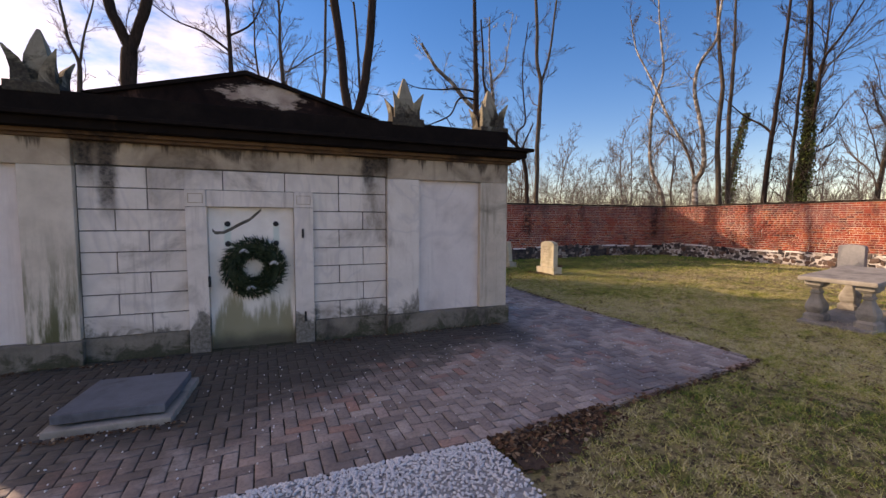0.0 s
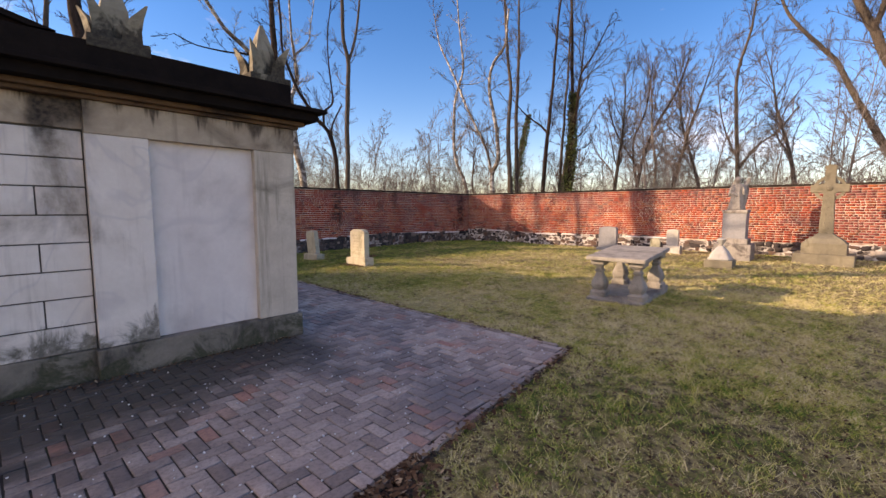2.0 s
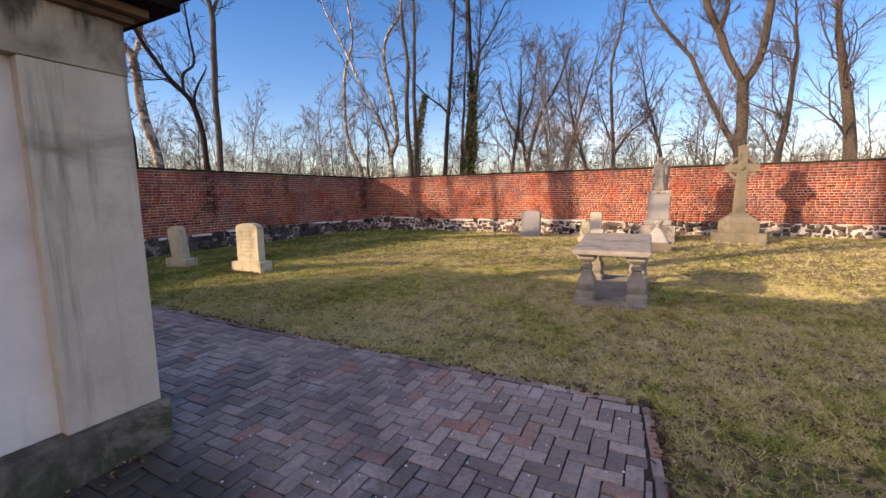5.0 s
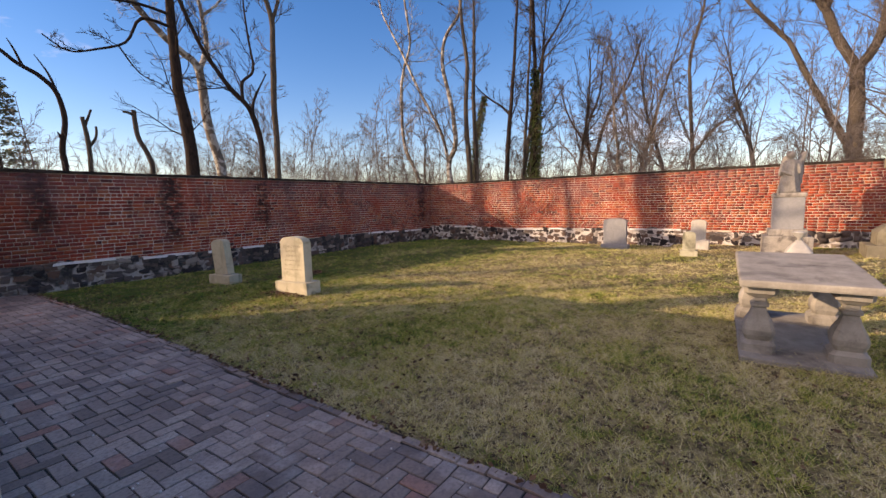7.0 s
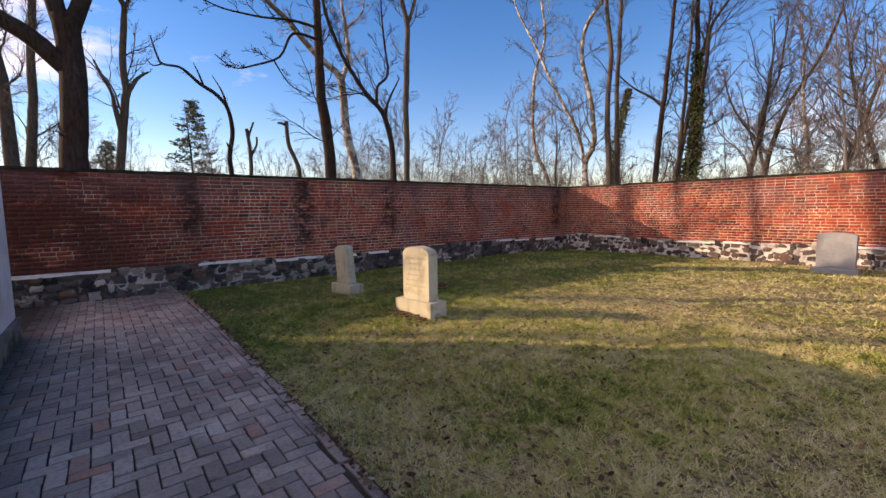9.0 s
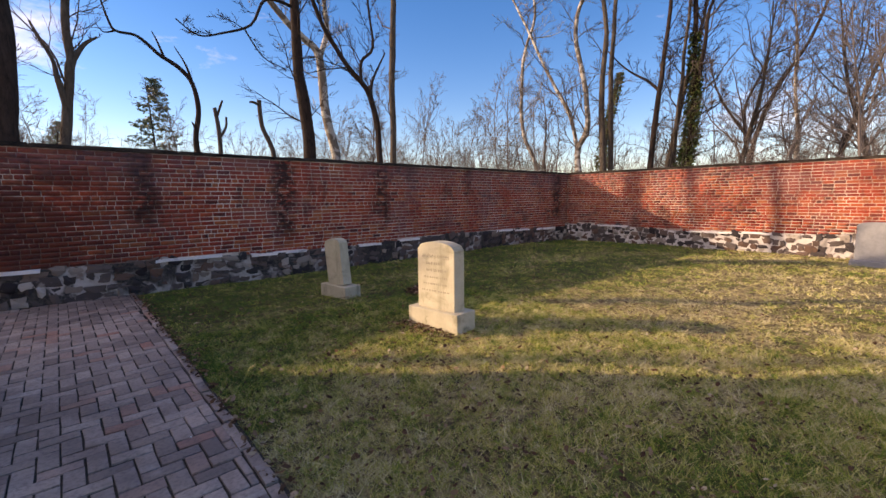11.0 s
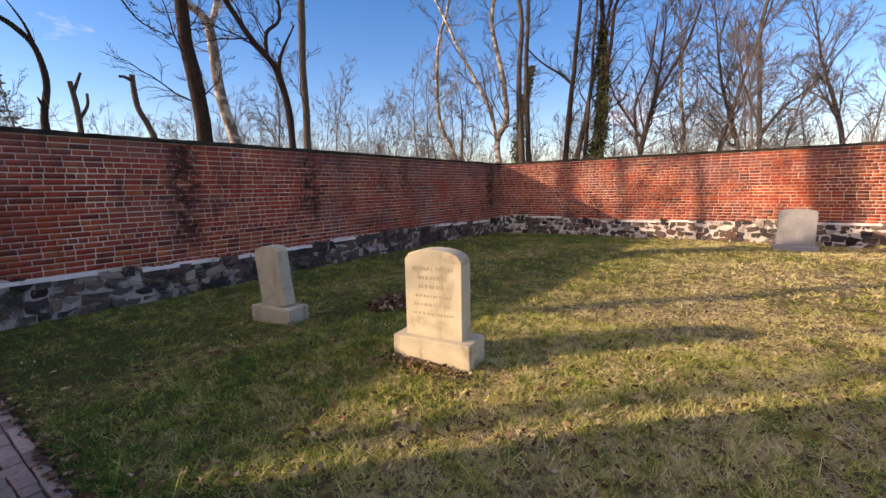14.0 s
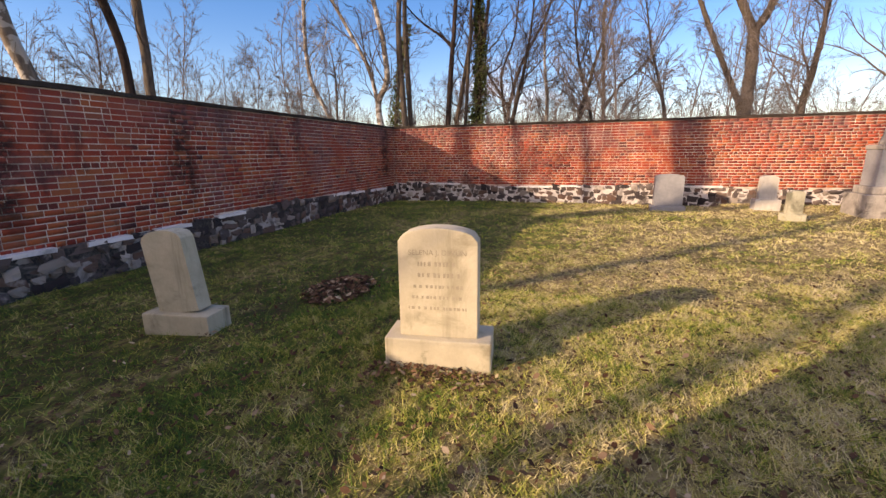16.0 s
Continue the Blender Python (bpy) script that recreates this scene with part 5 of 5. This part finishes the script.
shaped_tree(13.5, 23.1, [[(0.03, 2.9), (0.09, 6.1), (0.14, 8.7), (0.27, 10.0), (0.06, 11.2), (-0.16, 13.6), (-0.4, 17)], [(0.27, 9.9), (0.74, 11.4), (1.1, 14), (1.4, 17)]], 0.17, M_BARK, 25, twigs=9, reach=0.2, thin=0.5)
tree(16.5, 30.0, 9, 0.07, M_BARK, 26, limbs=14, wander=0.08)
# beyond the right wall
shaped_tree(25.9, 24.6, [[(0.05, 3.1), (1.38, 5.6), (1.6, 8.2), (1.2, 11), (0.55, 13), (0.87, 15.6), (1.2, 19)]], 0.17, M_BARK_PALE, 27, line="y", twigs=20, reach=0.3, twig=M_BARK_PALE, label="pale curving bare tree behind the brick wall")
tree(27.4, 24.5, 10, 0.12, M_BARK, 28, lean=(-0.1, 0.0), limbs=14, wander=0.1)
shaped_tree(24.0, 20.5, [[(0, 2.8), (0.19, 4.2), (-0.42, 5.3), (-0.07, 7.8), (0.46, 10.2), (0.03, 11.8), (-0.8, 12.9), (-1.1, 15.1)], [(0.06, 3.8), (0.73, 6), (2.25, 8.8), (4.2, 12.4), (5.3, 14.5), (5.8, 16.8)]], 0.21, M_BARK_PALE, 29, line="y", twigs=18, reach=0.3, label="pale twin-stemmed bare tree behind the brick wall")
shaped_tree(24.7, 19.4, [[(0.04, 2.95), (0.22, 6.9), (0.11, 10), (0.44, 13.2), (0.67, 17)]], 0.22, M_BARK, 30, line="y", twigs=18, reach=0.24)
shaped_tree(25.9, 19.5, [[(0, 3), (0.19, 8.1), (0.11, 11.3), (0.05, 13.4), (0, 17)]], 0.19, M_BARK, 31, line="y", twigs=18, reach=0.24)
shaped_tree(25.8, 17.3, [[(0.04, 3), (-0.22, 6.75), (-0.38, 8.9), (-0.6, 12.3), (-0.86, 16)], [(-0.22, 6.75), (0.42, 7.4), (1.64, 8.3), (2.8, 9.6)]], 0.19, M_BARK_DARK, 32, line="y", twigs=18, reach=0.28)
shaped_tree(26.6, 16.7, [[(-0.04, 3), (-0.31, 7.3), (-0.46, 11.2), (-0.53, 16)]], 0.15, M_BARK, 71, line="y", twigs=18, reach=0.26)
tree(29.8, 18.3, 15, 0.20, M_BARK, 33, limbs=18)
ivy_tree = shaped_tree(26.4, 16.0, [[(0, 3), (-0.17, 5.4), (-0.04, 8.4), (0.12, 12.2), (0.31, 16)], [(-0.1, 6.2), (-0.52, 8.8), (-0.65, 10.5), (-1.4, 11.7), (-2.3, 13.4)]], 0.24, M_BARK_DARK, 34, line="y", twigs=18, reach=0.28, label="ivy-clad bare tree behind the brick wall")
tree(32.9, 15.6, 12, 0.20, M_BARK, 35, lean=(0.12, -0.1), limbs=20, wander=0.08, reach=0.38)
shaped_tree(43.7, 17.69, [[(-0.45, 3.87), (-0.9, 7.02), (-1.8, 9.71), (-3.45, 12.71), (-4.35, 15.71)], [(-0.52, 4.17), (0.15, 8.21), (-0.9, 11.51), (-1.35, 15.71)], [(-0.52, 5.36), (1.95, 9.56), (2.85, 12.71)]], 0.26, M_BARK_DARK, 36, line="y", twigs=22, reach=0.34, many=8, twig=M_TWIG)
tree(35.6, 13.1, 13, 0.18, M_BARK_PALE, 37, limbs=20)
tree(31.8, 11.6, 12, 0.18, M_BARK, 38, lean=(0.1, -0.15), limbs=20, reach=0.36)
shaped_tree(43.7, 8.79, [[(0.0, 3.42), (0.46, 10.02), (0.52, 13.46), (-0.26, 16.61), (-0.45, 20.21)], [(0.08, 4.46), (-1.05, 6.8), (-2.4, 7.99), (-3.6, 9.71)], [(0.15, 5.21), (1.35, 8.96), (1.95, 12.71)]], 0.22, M_BARK, 39, line="y", twigs=22, reach=0.34, many=8)
tree(35.2, 9.6, 13, 0.18, M_BARK, 40, limbs=22, reach=0.36)
shaped_tree(40.0, -0.44, [[(-0.07, 3.81), (0.0, 6.56), (0.07, 9.31)], [(0.07, 9.31), (-0.65, 10.55), (-1.03, 12.34), (-1.27, 15.22), (-1.51, 20.04)], [(0.07, 9.31), (1.02, 11.1), (1.79, 13.3), (2.19, 14.26), (2.83, 15.91), (3.58, 19.35)], [(1.79, 13.3), (1.46, 14.67), (1.46, 16.05), (1.65, 20.04)]], 0.44, M_BARK, 41, line="y", thin=0.85, twigs=18, reach=0.34, many=8, label="large forked bare tree behind the brick wall")
shaped_tree(40.7, -0.48, [[(0.0, 3.79), (1.22, 6.64), (2.64, 9.63), (3.67, 11.95), (5.58, 14.53), (6.46, 16.03), (7.34, 18.47)]], 0.27, M_BARK, 42, line="y", twigs=20, reach=0.34, many=8, label="leaning bare tree beside a forked one")
tree(34.6, -2.0, 14, 0.28, M_BARK, 43, lean=(0.0, 0.03), limbs=20, wander=0.10, reach=0.36)
tree(31.5, -4.5, 15, 0.40, M_BARK, 44, limbs=20, reach=0.36)
tree(39.0, 4.5, 14, 0.20, M_BARK, 45, limbs=22, reach=0.36)


def build_woods():
    """Distant winter woods: a few trees, repeated farther and farther off."""
    rng = random.Random(77)
    kinds = []
    for s in range(6):
        r2 = random.Random(200 + s)
        cv, cf = [], []
        pts, radii = limb(r2, Vector((0, 0, -0.3)), Vector((r2.gauss(0, 0.08), r2.gauss(0, 0.08), 1)), 10, 0.065, 0.014, 10, 0.06, 0.02)
        tube(pts, radii, 6, cv, cf)
        sprout(r2, pts, radii, 16, 0.15, 0.98, (0.45, 1.0), 0.42, 3, cv, cf, 0.02, 7, 0.009)
        kinds.append(raw_mesh("far_tree", [tuple(v) for v in cv], cf, M_TWIG_FAR))
    n = 0
    while n < 250:
        a = rng.uniform(-40, 112)
        d = 33 + 60 * rng.random() ** 1.4
        x, y = d * math.sin(radians(a)), 4 + d * math.cos(radians(a))
        if y < 27 and x < 33:
            continue
        if n < 34:
            # the nearest rows, just behind the enclosing walls
            if n < 26:
                x, y = rng.uniform(20.5, 34), rng.uniform(-8, 30)
            else:
                x, y = rng.uniform(14, 24), rng.uniform(24, 36)
        ob = new("far_tree", rng.choice(kinds))
        sc = rng.uniform(0.6, 1.0)
        ob.matrix_world = Matrix.LocRotScale((x, y, -0.1), Euler((0, 0, rng.uniform(0, 6.28))), (sc, sc, sc * rng.uniform(0.75, 1.05)))
        tagged(ob, "leafless tree in the distant winter woods", "tree", "distant woods")
        n += 1
    # brush at the foot of the woods
    verts, faces = [], []
    for k in range(11000):
        a = rng.uniform(-45, 118)
        d = rng.uniform(27, 70)
        x, y = d * math.sin(radians(a)), 4 + d * math.cos(radians(a))
        if y < 22 and x < 24:
            continue
        h = rng.uniform(1.6, 6.0)
        p = Vector((x, y, 0))
        for q in range(3):
            lp, lr = limb(rng, p, Vector((rng.gauss(0, 0.4), rng.gauss(0, 0.4), 1)), h * rng.uniform(0.6, 1.0), 0.021, 0.008, 3, 0.16, 0.0)
            tube(lp, lr, 3, verts, faces)
    tagged(mesh_object("brush", raw_mesh("brush", [tuple(v) for v in verts], faces, M_TWIG_FAR), None), "tangled leafless brush at the edge of the woods", "brush", kind="stuff")


build_woods()


def leaf_cloud(name, centres, size, mat, rng, stretch=1.6):
    verts, faces = [], []
    for c, d in centres:
        side = d.cross(Vector((rng.gauss(0, 1), rng.gauss(0, 1), rng.gauss(0, 1))))
        if side.length < 1e-3:
            continue
        side.normalize()
        s = size * rng.uniform(0.6, 1.3)
        k = len(verts)
        verts += [c, c + d * s * 0.5 * stretch + side * s * 0.5, c + d * s * stretch, c + d * s * 0.5 * stretch - side * s * 0.5]
        faces.append((k, k + 1, k + 2, k + 3))
    return raw_mesh(name, [tuple(v) for v in verts], faces, mat)


def build_ivy(tree_made, high, count, width):
    t, pts, radii = tree_made
    rng = random.Random(8)
    cs = []
    for k in range(count):
        f = rng.random() ** 1.2 * high
        p, r, d = along(pts, radii, f)
        a = rng.uniform(0, 6.283)
        out = Vector((math.cos(a), math.sin(a), 0))
        cs.append((p + out * (r + abs(rng.gauss(0, width)) * (1.15 - f)), (out + Vector((0, 0, rng.uniform(-1.2, 0.2)))).normalized()))
    part("ivy", leaf_cloud("ivy", cs, 0.11, M_IVY, rng, 1.1), None, t, "dark green ivy on the trunk")


build_ivy(ivy_tree, 0.72, 7500, 0.15)
stub = tree(29.5, 22.3, 9.6, 0.16, M_BARK, 50, broken=True, label="short ivy-covered trunk behind the brick wall")
build_ivy(stub, 1.0, 4200, 0.30)


def conifer(x, y, height, seed):
    rng = random.Random(seed)
    t = thing("conifer", x, y, 0, "dark green conifer beyond the brick wall", "tree")
    pts, radii = limb(rng, Vector((0, 0, -0.2)), Vector((0, 0, 1)), height, 0.16, 0.02, 10, 0.01, 0)
    tv, tf = [], []
    tube(pts, radii, 7, tv, tf)
    part("trunk", raw_mesh("trunk", [tuple(v) for v in tv], tf, M_BARK_DARK), None, t)
    cs = []
    for k in range(110):
        f = 0.08 + 0.92 * (k / 110)
        z = f * height
        a = rng.uniform(0, 6.283)
        ln = (1 - f) ** 0.8 * height * 0.26 * rng.uniform(0.5, 1.25) + 0.12
        d = Vector((math.cos(a), math.sin(a), -0.08))
        for q in range(34):
            g = rng.random() ** 0.7
            c = Vector((0, 0, z)) + d * (ln * g) + Vector((rng.gauss(0, 0.13), rng.gauss(0, 0.13), rng.gauss(0, 0.08) + 0.15 * g * g * ln))
            cs.append((c, (d + Vector((rng.gauss(0, 0.6), rng.gauss(0, 0.6), rng.gauss(0.1, 0.3)))).normalized()))
    part("crown", leaf_cloud("crown", cs, 0.14, M_PINE, rng, 2.0), None, t)


conifer(8.7, 50.0, 11.4, 5)
conifer(2.6, 56.0, 8.2, 6)


# ---- pavers, gravel, grass, leaves ----
def build_pavers():
    rng = random.Random(31)
    u = 0.101
    ang = radians(1.0)
    ca, sa = math.cos(ang), math.sin(ang)
    bm = bmesh.new()
    add_box(bm, -0.5, 0.5, -0.5, 0.5, -0.5, 0.5)
    bmesh.ops.bevel(bm, geom=[e for e in bm.edges if all(v.co.z > 0 for v in e.verts)], offset=0.035, segments=1, affect="EDGES")
    me = bpy.data.meshes.new("paver")
    bm.to_mesh(me)
    bm.free()
    me.materials.append(M_PAVER)
    base_v = np.array([v.co[:] for v in me.vertices])
    tris = []
    me.calc_loop_triangles()
    tris = np.array([t.vertices[:] for t in me.loop_triangles])
    verts, faces, single = [], [], 0
    n = int(24 / u)
    for i in range(-n, n):
        for j in range(-n, n):
            m4 = (i - j) % 4
            if m4 == 0:
                cx, cy, turn = (i + 1) * u, (j + 0.5) * u, 0.0
            elif m4 == 3:
                cx, cy, turn = (i + 0.5) * u, (j + 1) * u, math.pi / 2
            else:
                continue
            x, y = 1.0 + cx * ca - cy * sa, 8.0 + cx * sa + cy * ca
            hx, hy = (u, u / 2) if turn == 0.0 else (u / 2, u)
            if x < -9.5 or (x < 1.5 and y > 6.98) or y > WALL_Y - 0.1 or (-3.16 < x < -2.40 and 5.12 < y < 5.92):
                continue
            # cut to fit at the edges
            x1 = min(x + hx, PAVE_X + 0.07 * max(0.0, min(1.0, (7.0 - y) / 2.5)) - 0.025)
            y0 = max(y - hy, front_edge(x) + 0.02)
            x0, y1 = x - hx, y + hy
            if x1 - x0 < 0.03 or y1 - y0 < 0.03:
                continue
            x, y, lx, ly = (x0 + x1) / 2, (y0 + y1) / 2, x1 - x0 - 0.007 - rng.random() * 0.007, y1 - y0 - 0.007 - rng.random() * 0.007
            z = level(x, y) + 0.032 + 0.006 * noise.noise((x * 1.1, y * 1.1, 3.0)) + rng.gauss(0, 0.0018)
            m = Matrix.LocRotScale((x, y, z - 0.018), Euler((rng.gauss(0, 0.010), rng.gauss(0, 0.010), ang + rng.gauss(0, 0.018))), (lx, ly, 0.036))
            if single < 300 and 1.7 < x < 3.5 and 6.6 < y < 12:
                ob = new("paver", me)
                ob.parent = pavement
                ob.matrix_world = m
                single += 1
            else:
                k = len(verts)
                arr = np.array(m)
                verts.extend((base_v @ arr[:3, :3].T + arr[:3, 3]).tolist())
                faces.extend((tris + k).tolist())
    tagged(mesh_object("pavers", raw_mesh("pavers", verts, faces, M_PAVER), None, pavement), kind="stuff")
    # brick edging along lawn
    y = 4.45
    while y < WALL_Y - 0.2:
        ln = rng.uniform(0.19, 0.21)
        x = PAVE_X + 0.07 * max(0.0, min(1.0, (7.0 - y) / 2.5)) + 0.01 + rng.gauss(0, 0.005)
        ob = new("edging_brick", me)
        ob.parent = pavement
        ob.matrix_world = Matrix.LocRotScale((x, y + ln / 2, level(x, y) + 0.010 + rng.gauss(0, 0.004)), Euler((rng.gauss(0, 0.03), rng.gauss(0, 0.05), math.pi / 2 + rng.gauss(0, 0.03))), (ln - 0.008, 0.062, 0.05))
        y += ln
    x = -0.1
    while x < 3.45:
        ln = rng.uniform(0.19, 0.21)
        y = front_edge(x) - 0.01
        ob = new("edging_brick", me)
        ob.parent = pavement
        ob.matrix_world = Matrix.LocRotScale((x + ln / 2, y, level(x, y) + 0.014 + rng.gauss(0, 0.004)), Euler((rng.gauss(0, 0.03), rng.gauss(0, 0.05), 0.11 + rng.gauss(0, 0.03))), (ln - 0.008, 0.055, 0.05))
        x += ln


build_pavers()


def scatter_mesh(base_v, base_f, places, rng):
    """Copies of a small shape: places are (position, size, turn)."""
    base_v, base_f = np.array(base_v, float), np.array(base_f)
    verts, faces = [], []
    for k, (p, s, a) in enumerate(places):
        arr = np.array(Euler((rng.uniform(-0.5, 0.5), rng.uniform(-0.5, 0.5), a)).to_matrix()) * s
        verts.append(base_v @ arr.T + np.array(p))
        faces.append(base_f + k * len(base_v))
    return np.concatenate(verts), np.concatenate(faces)


def build_gravel():
    rng = random.Random(41)
    b = bmesh.new()
    bmesh.ops.create_icosphere(b, subdivisions=1, radius=1.0)
    for v in b.verts:
        v.co += noise.noise_vector(v.co * 1.3) * 0.35
        v.co.z *= 0.65
    bv = [v.co[:] for v in b.verts]
    b.verts.ensure_lookup_table()
    bf = [[v.index for v in f.verts] for f in b.faces]
    b.free()
    places = []
    while len(places) < 20000:
        x, y = rng.uniform(-3.4, 0.1), 3.93 - rng.random() ** 1.6 * 4.2
        if on_gravel(x, y):
            places.append(((x, y, level(x, y) + 0.031), rng.uniform(0.006, 0.015), rng.uniform(0, 6.28)))
    v, f = scatter_mesh(bv, bf, places, rng)
    tagged(mesh_object("gravel", raw_mesh("gravel", v, f, M_PEBBLE), None, gravel_bed), kind="stuff")
    places = []
    while len(places) < 520:
        x, y = rng.uniform(-4, 3.4), 4.0 + abs(rng.gauss(0, 2.2))
        if on_pavement(x, y, -0.1) and not (x < 1.85 and y > 6.7):
            places.append(((x, y, level(x, y) + 0.040), rng.uniform(0.004, 0.010), rng.uniform(0, 6.28)))
    v, f = scatter_mesh(bv, bf, places, rng)
    tagged(mesh_object("stray_pebbles", raw_mesh("stray_pebbles", v, f, M_PEBBLE), None), "white pebbles strewn on the brick pavement", "pebbles", kind="stuff")


build_gravel()


def build_grass():
    rng = np.random.RandomState(6)
    zones = [(3.4, 7.5, 7.5, 13.0, 260000), (3.3, 9.5, 1.2, 16.4, 300000), (3.4, 8.5, 2.0, 8.5, 240000), (-0.4, 4.2, 1.0, 4.6, 90000), (9.5, 16.4, -8, 16.4, 190000), (-1, 9.5, -8, 1.2, 50000)]
    xs, ys = [], []
    for x0, x1, y0, y1, n in zones:
        xs.append(rng.uniform(x0, x1, n))
        ys.append(rng.uniform(y0, y1, n))
    xs, ys = np.concatenate(xs), np.concatenate(ys)
    # most blades stand in tufts round a shared middle
    tuft = np.arange(len(xs)) // 9 * 9
    loose = rng.uniform(0, 1, len(xs)) < 0.25
    spread = rng.gamma(2, 0.012, len(xs))
    turn = rng.uniform(0, 2 * np.pi, len(xs))
    xs, ys = np.where(loose, xs, xs[tuft] + spread * np.cos(turn)), np.where(loose, ys, ys[tuft] + spread * np.sin(turn))
    keep = np.array([not on_pavement(x, y, 0.05 + 0.03 * math.sin(x * 9 + y * 7)) and not on_gravel(x, y, 0.12 + 0.08 * math.sin(y * 8)) and not ((x - 7.0) ** 2 / 0.22 + (y - 12.92) ** 2 / 0.10 < 1) for x, y in zip(xs, ys)])
    xs, ys = xs[keep], ys[keep]
    clump = np.array([noise.noise((x * 4.2, y * 4.2, 7.0)) + 0.5 * noise.noise((x * 11, y * 11, 2.0)) for x, y in zip(xs[::3], ys[::3])])
    clump = np.repeat(clump, 3)[:len(xs)]
    border = np.array([1.0 if x < 3.3 and y < front_edge(x) and y > front_edge(x) - 0.04 - 0.38 * max(0.0, min(1.0, (1.15 - x) / 0.8)) - 0.12 * noise.noise((x * 3, y * 3, 0.0)) else 0.0 for x, y in zip(xs, ys)])
    stay = rng.uniform(0, 1, len(xs)) < np.clip(0.84 + 1.7 * clump, 0.10, 1.0) * (1 - 0.5 * border)
    xs, ys, clump = xs[stay], ys[stay], clump[stay]
    n = len(xs)
    zs = np.array([level(x, y) + (0.03 * noise.noise((x * 0.8, y * 0.8, 0)) if not on_pavement(x, y, 0.5) else 0.0) - 0.004 for x, y in zip(xs, ys)])
    a = rng.uniform(0, 2 * np.pi, n)
    h = (rng.gamma(2.4, 0.0074, n) + 0.005) * np.clip(1.0 + 1.3 * clump, 0.5, 2.0)
    far = np.where(xs > 9.5, 2.0, 1.0)
    w = rng.uniform(0.0018, 0.0040, n) * far
    bend = rng.uniform(0.4, 2.0, n) * h
    b = rng.uniform(0, 2 * np.pi, n)
    p0 = np.stack([xs - w * np.cos(a), ys - w * np.sin(a), zs], 1)
    p1 = np.stack([xs + w * np.cos(a), ys + w * np.sin(a), zs], 1)
    p2 = np.stack([xs + bend * np.cos(b), ys + bend * np.sin(b), zs + h], 1)
    verts = np.stack([p0, p1, p2], 1).reshape(-1, 3)
    faces = np.arange(3 * n).reshape(-1, 3)
    tagged(mesh_object("grass", raw_mesh("grass", verts, faces, M_BLADE), None), "short winter grass, straw mixed with green", "grass", kind="stuff")


build_grass()


def build_leaves():
    rng = random.Random(51)
    bv = [(-0.5, 0, 0.05), (-0.15, 0.28, 0.0), (0.3, 0.22, 0.10), (0.55, 0, 0.02), (0.3, -0.22, 0.12), (-0.15, -0.28, 0.02)]
    bf = [(0, 1, 2, 3), (0, 3, 4, 5)]
    places = []
    while len(places) < 3600:
        r = rng.random()
        if r < 0.25:
            x, y = rng.uniform(3.6, 9), rng.uniform(7.5, 13.5)
        elif r < 0.48:
            x, y = rng.uniform(3.6, 16), rng.uniform(1, 16)
        elif r < 0.72:
            x, y = PAVE_X + abs(rng.gauss(0.03, 0.06)), rng.uniform(4.5, 16.2)
        else:
            x = rng.uniform(-0.2, 1.0) if rng.random() < 0.8 else rng.uniform(1.0, 3.5)
            y = front_edge(x) - abs(rng.gauss(0.08, 0.16 if x < 1.0 else 0.04))
        if not on_pavement(x, y, 0.0) and not on_gravel(x, y):
            places.append(((x, y, level(x, y) + 0.035 + rng.random() * 0.015), rng.uniform(0.022, 0.055), rng.uniform(0, 6.28)))
    while len(places) < 17000:
        # crumbs of leaf and twig in the grass
        x, y = (rng.uniform(3.5, 9.5), rng.uniform(2.0, 15.5)) if rng.random() < 0.8 else (rng.uniform(0, 4), rng.uniform(1, 4.3))
        if not on_pavement(x, y, 0.0) and not on_gravel(x, y):
            places.append(((x, y, level(x, y) + 0.022 + rng.random() * 0.012), rng.uniform(0.012, 0.034), rng.uniform(0, 6.28)))
    for k in range(260):
        # litter gathered at the foot of the cream headstone
        x, y = 5.66 - abs(rng.gauss(0, 0.13)), 11.38 + rng.uniform(-0.45, 0.45)
        places.append(((x, y, level(x, y) + 0.03 + rng.random() * 0.01), rng.uniform(0.02, 0.05), rng.uniform(0, 6.28)))
    for k in range(420):
        # larger leaves lying loose in the damp grass near the path
        x, y = rng.uniform(3.6, 6.4), rng.uniform(7.5, 14.5)
        places.append(((x, y, level(x, y) + 0.042), rng.uniform(0.025, 0.06), rng.uniform(0, 6.28)))
    for k in range(900):
        # litter swept against the vault and the slab
        x, y = (rng.uniform(-5.6, 1.7), 6.90 - abs(rng.gauss(0, 0.07))) if rng.random() < 0.8 else (rng.uniform(-3.3, -2.3), 5.06 - abs(rng.gauss(0, 0.05)))
        if not (-2.62 < x < -1.08 and y > 6.78):
            places.append(((x, y, level(x, y) + 0.038 + rng.random() * 0.008), rng.uniform(0.012, 0.04), rng.uniform(0, 6.28)))
    v, f = scatter_mesh(bv, bf, places, rng)
    tagged(mesh_object("fallen_leaves", raw_mesh("fallen_leaves", v, f, M_LEAF), None), "dry brown leaves fallen on the lawn", "leaves", kind="stuff")
    places = []
    for k in range(520):
        a, q = rng.uniform(0, 6.283), math.sqrt(rng.random())
        x, y = 7.0 + 0.50 * q * math.cos(a), 12.92 + 0.34 * q * math.sin(a)
        places.append(((x, y, level(x, y) + 0.03 + 0.05 * (1 - q) * rng.random()), rng.uniform(0.04, 0.085), rng.uniform(0, 6.28)))
    v, f = scatter_mesh(bv, bf, places, rng)
    tagged(mesh_object("leaf_pile", raw_mesh("leaf_pile", v, f, M_LEAF), None), "flat heap of dark fallen leaves on the lawn", "leaves", kind="stuff")


build_leaves()
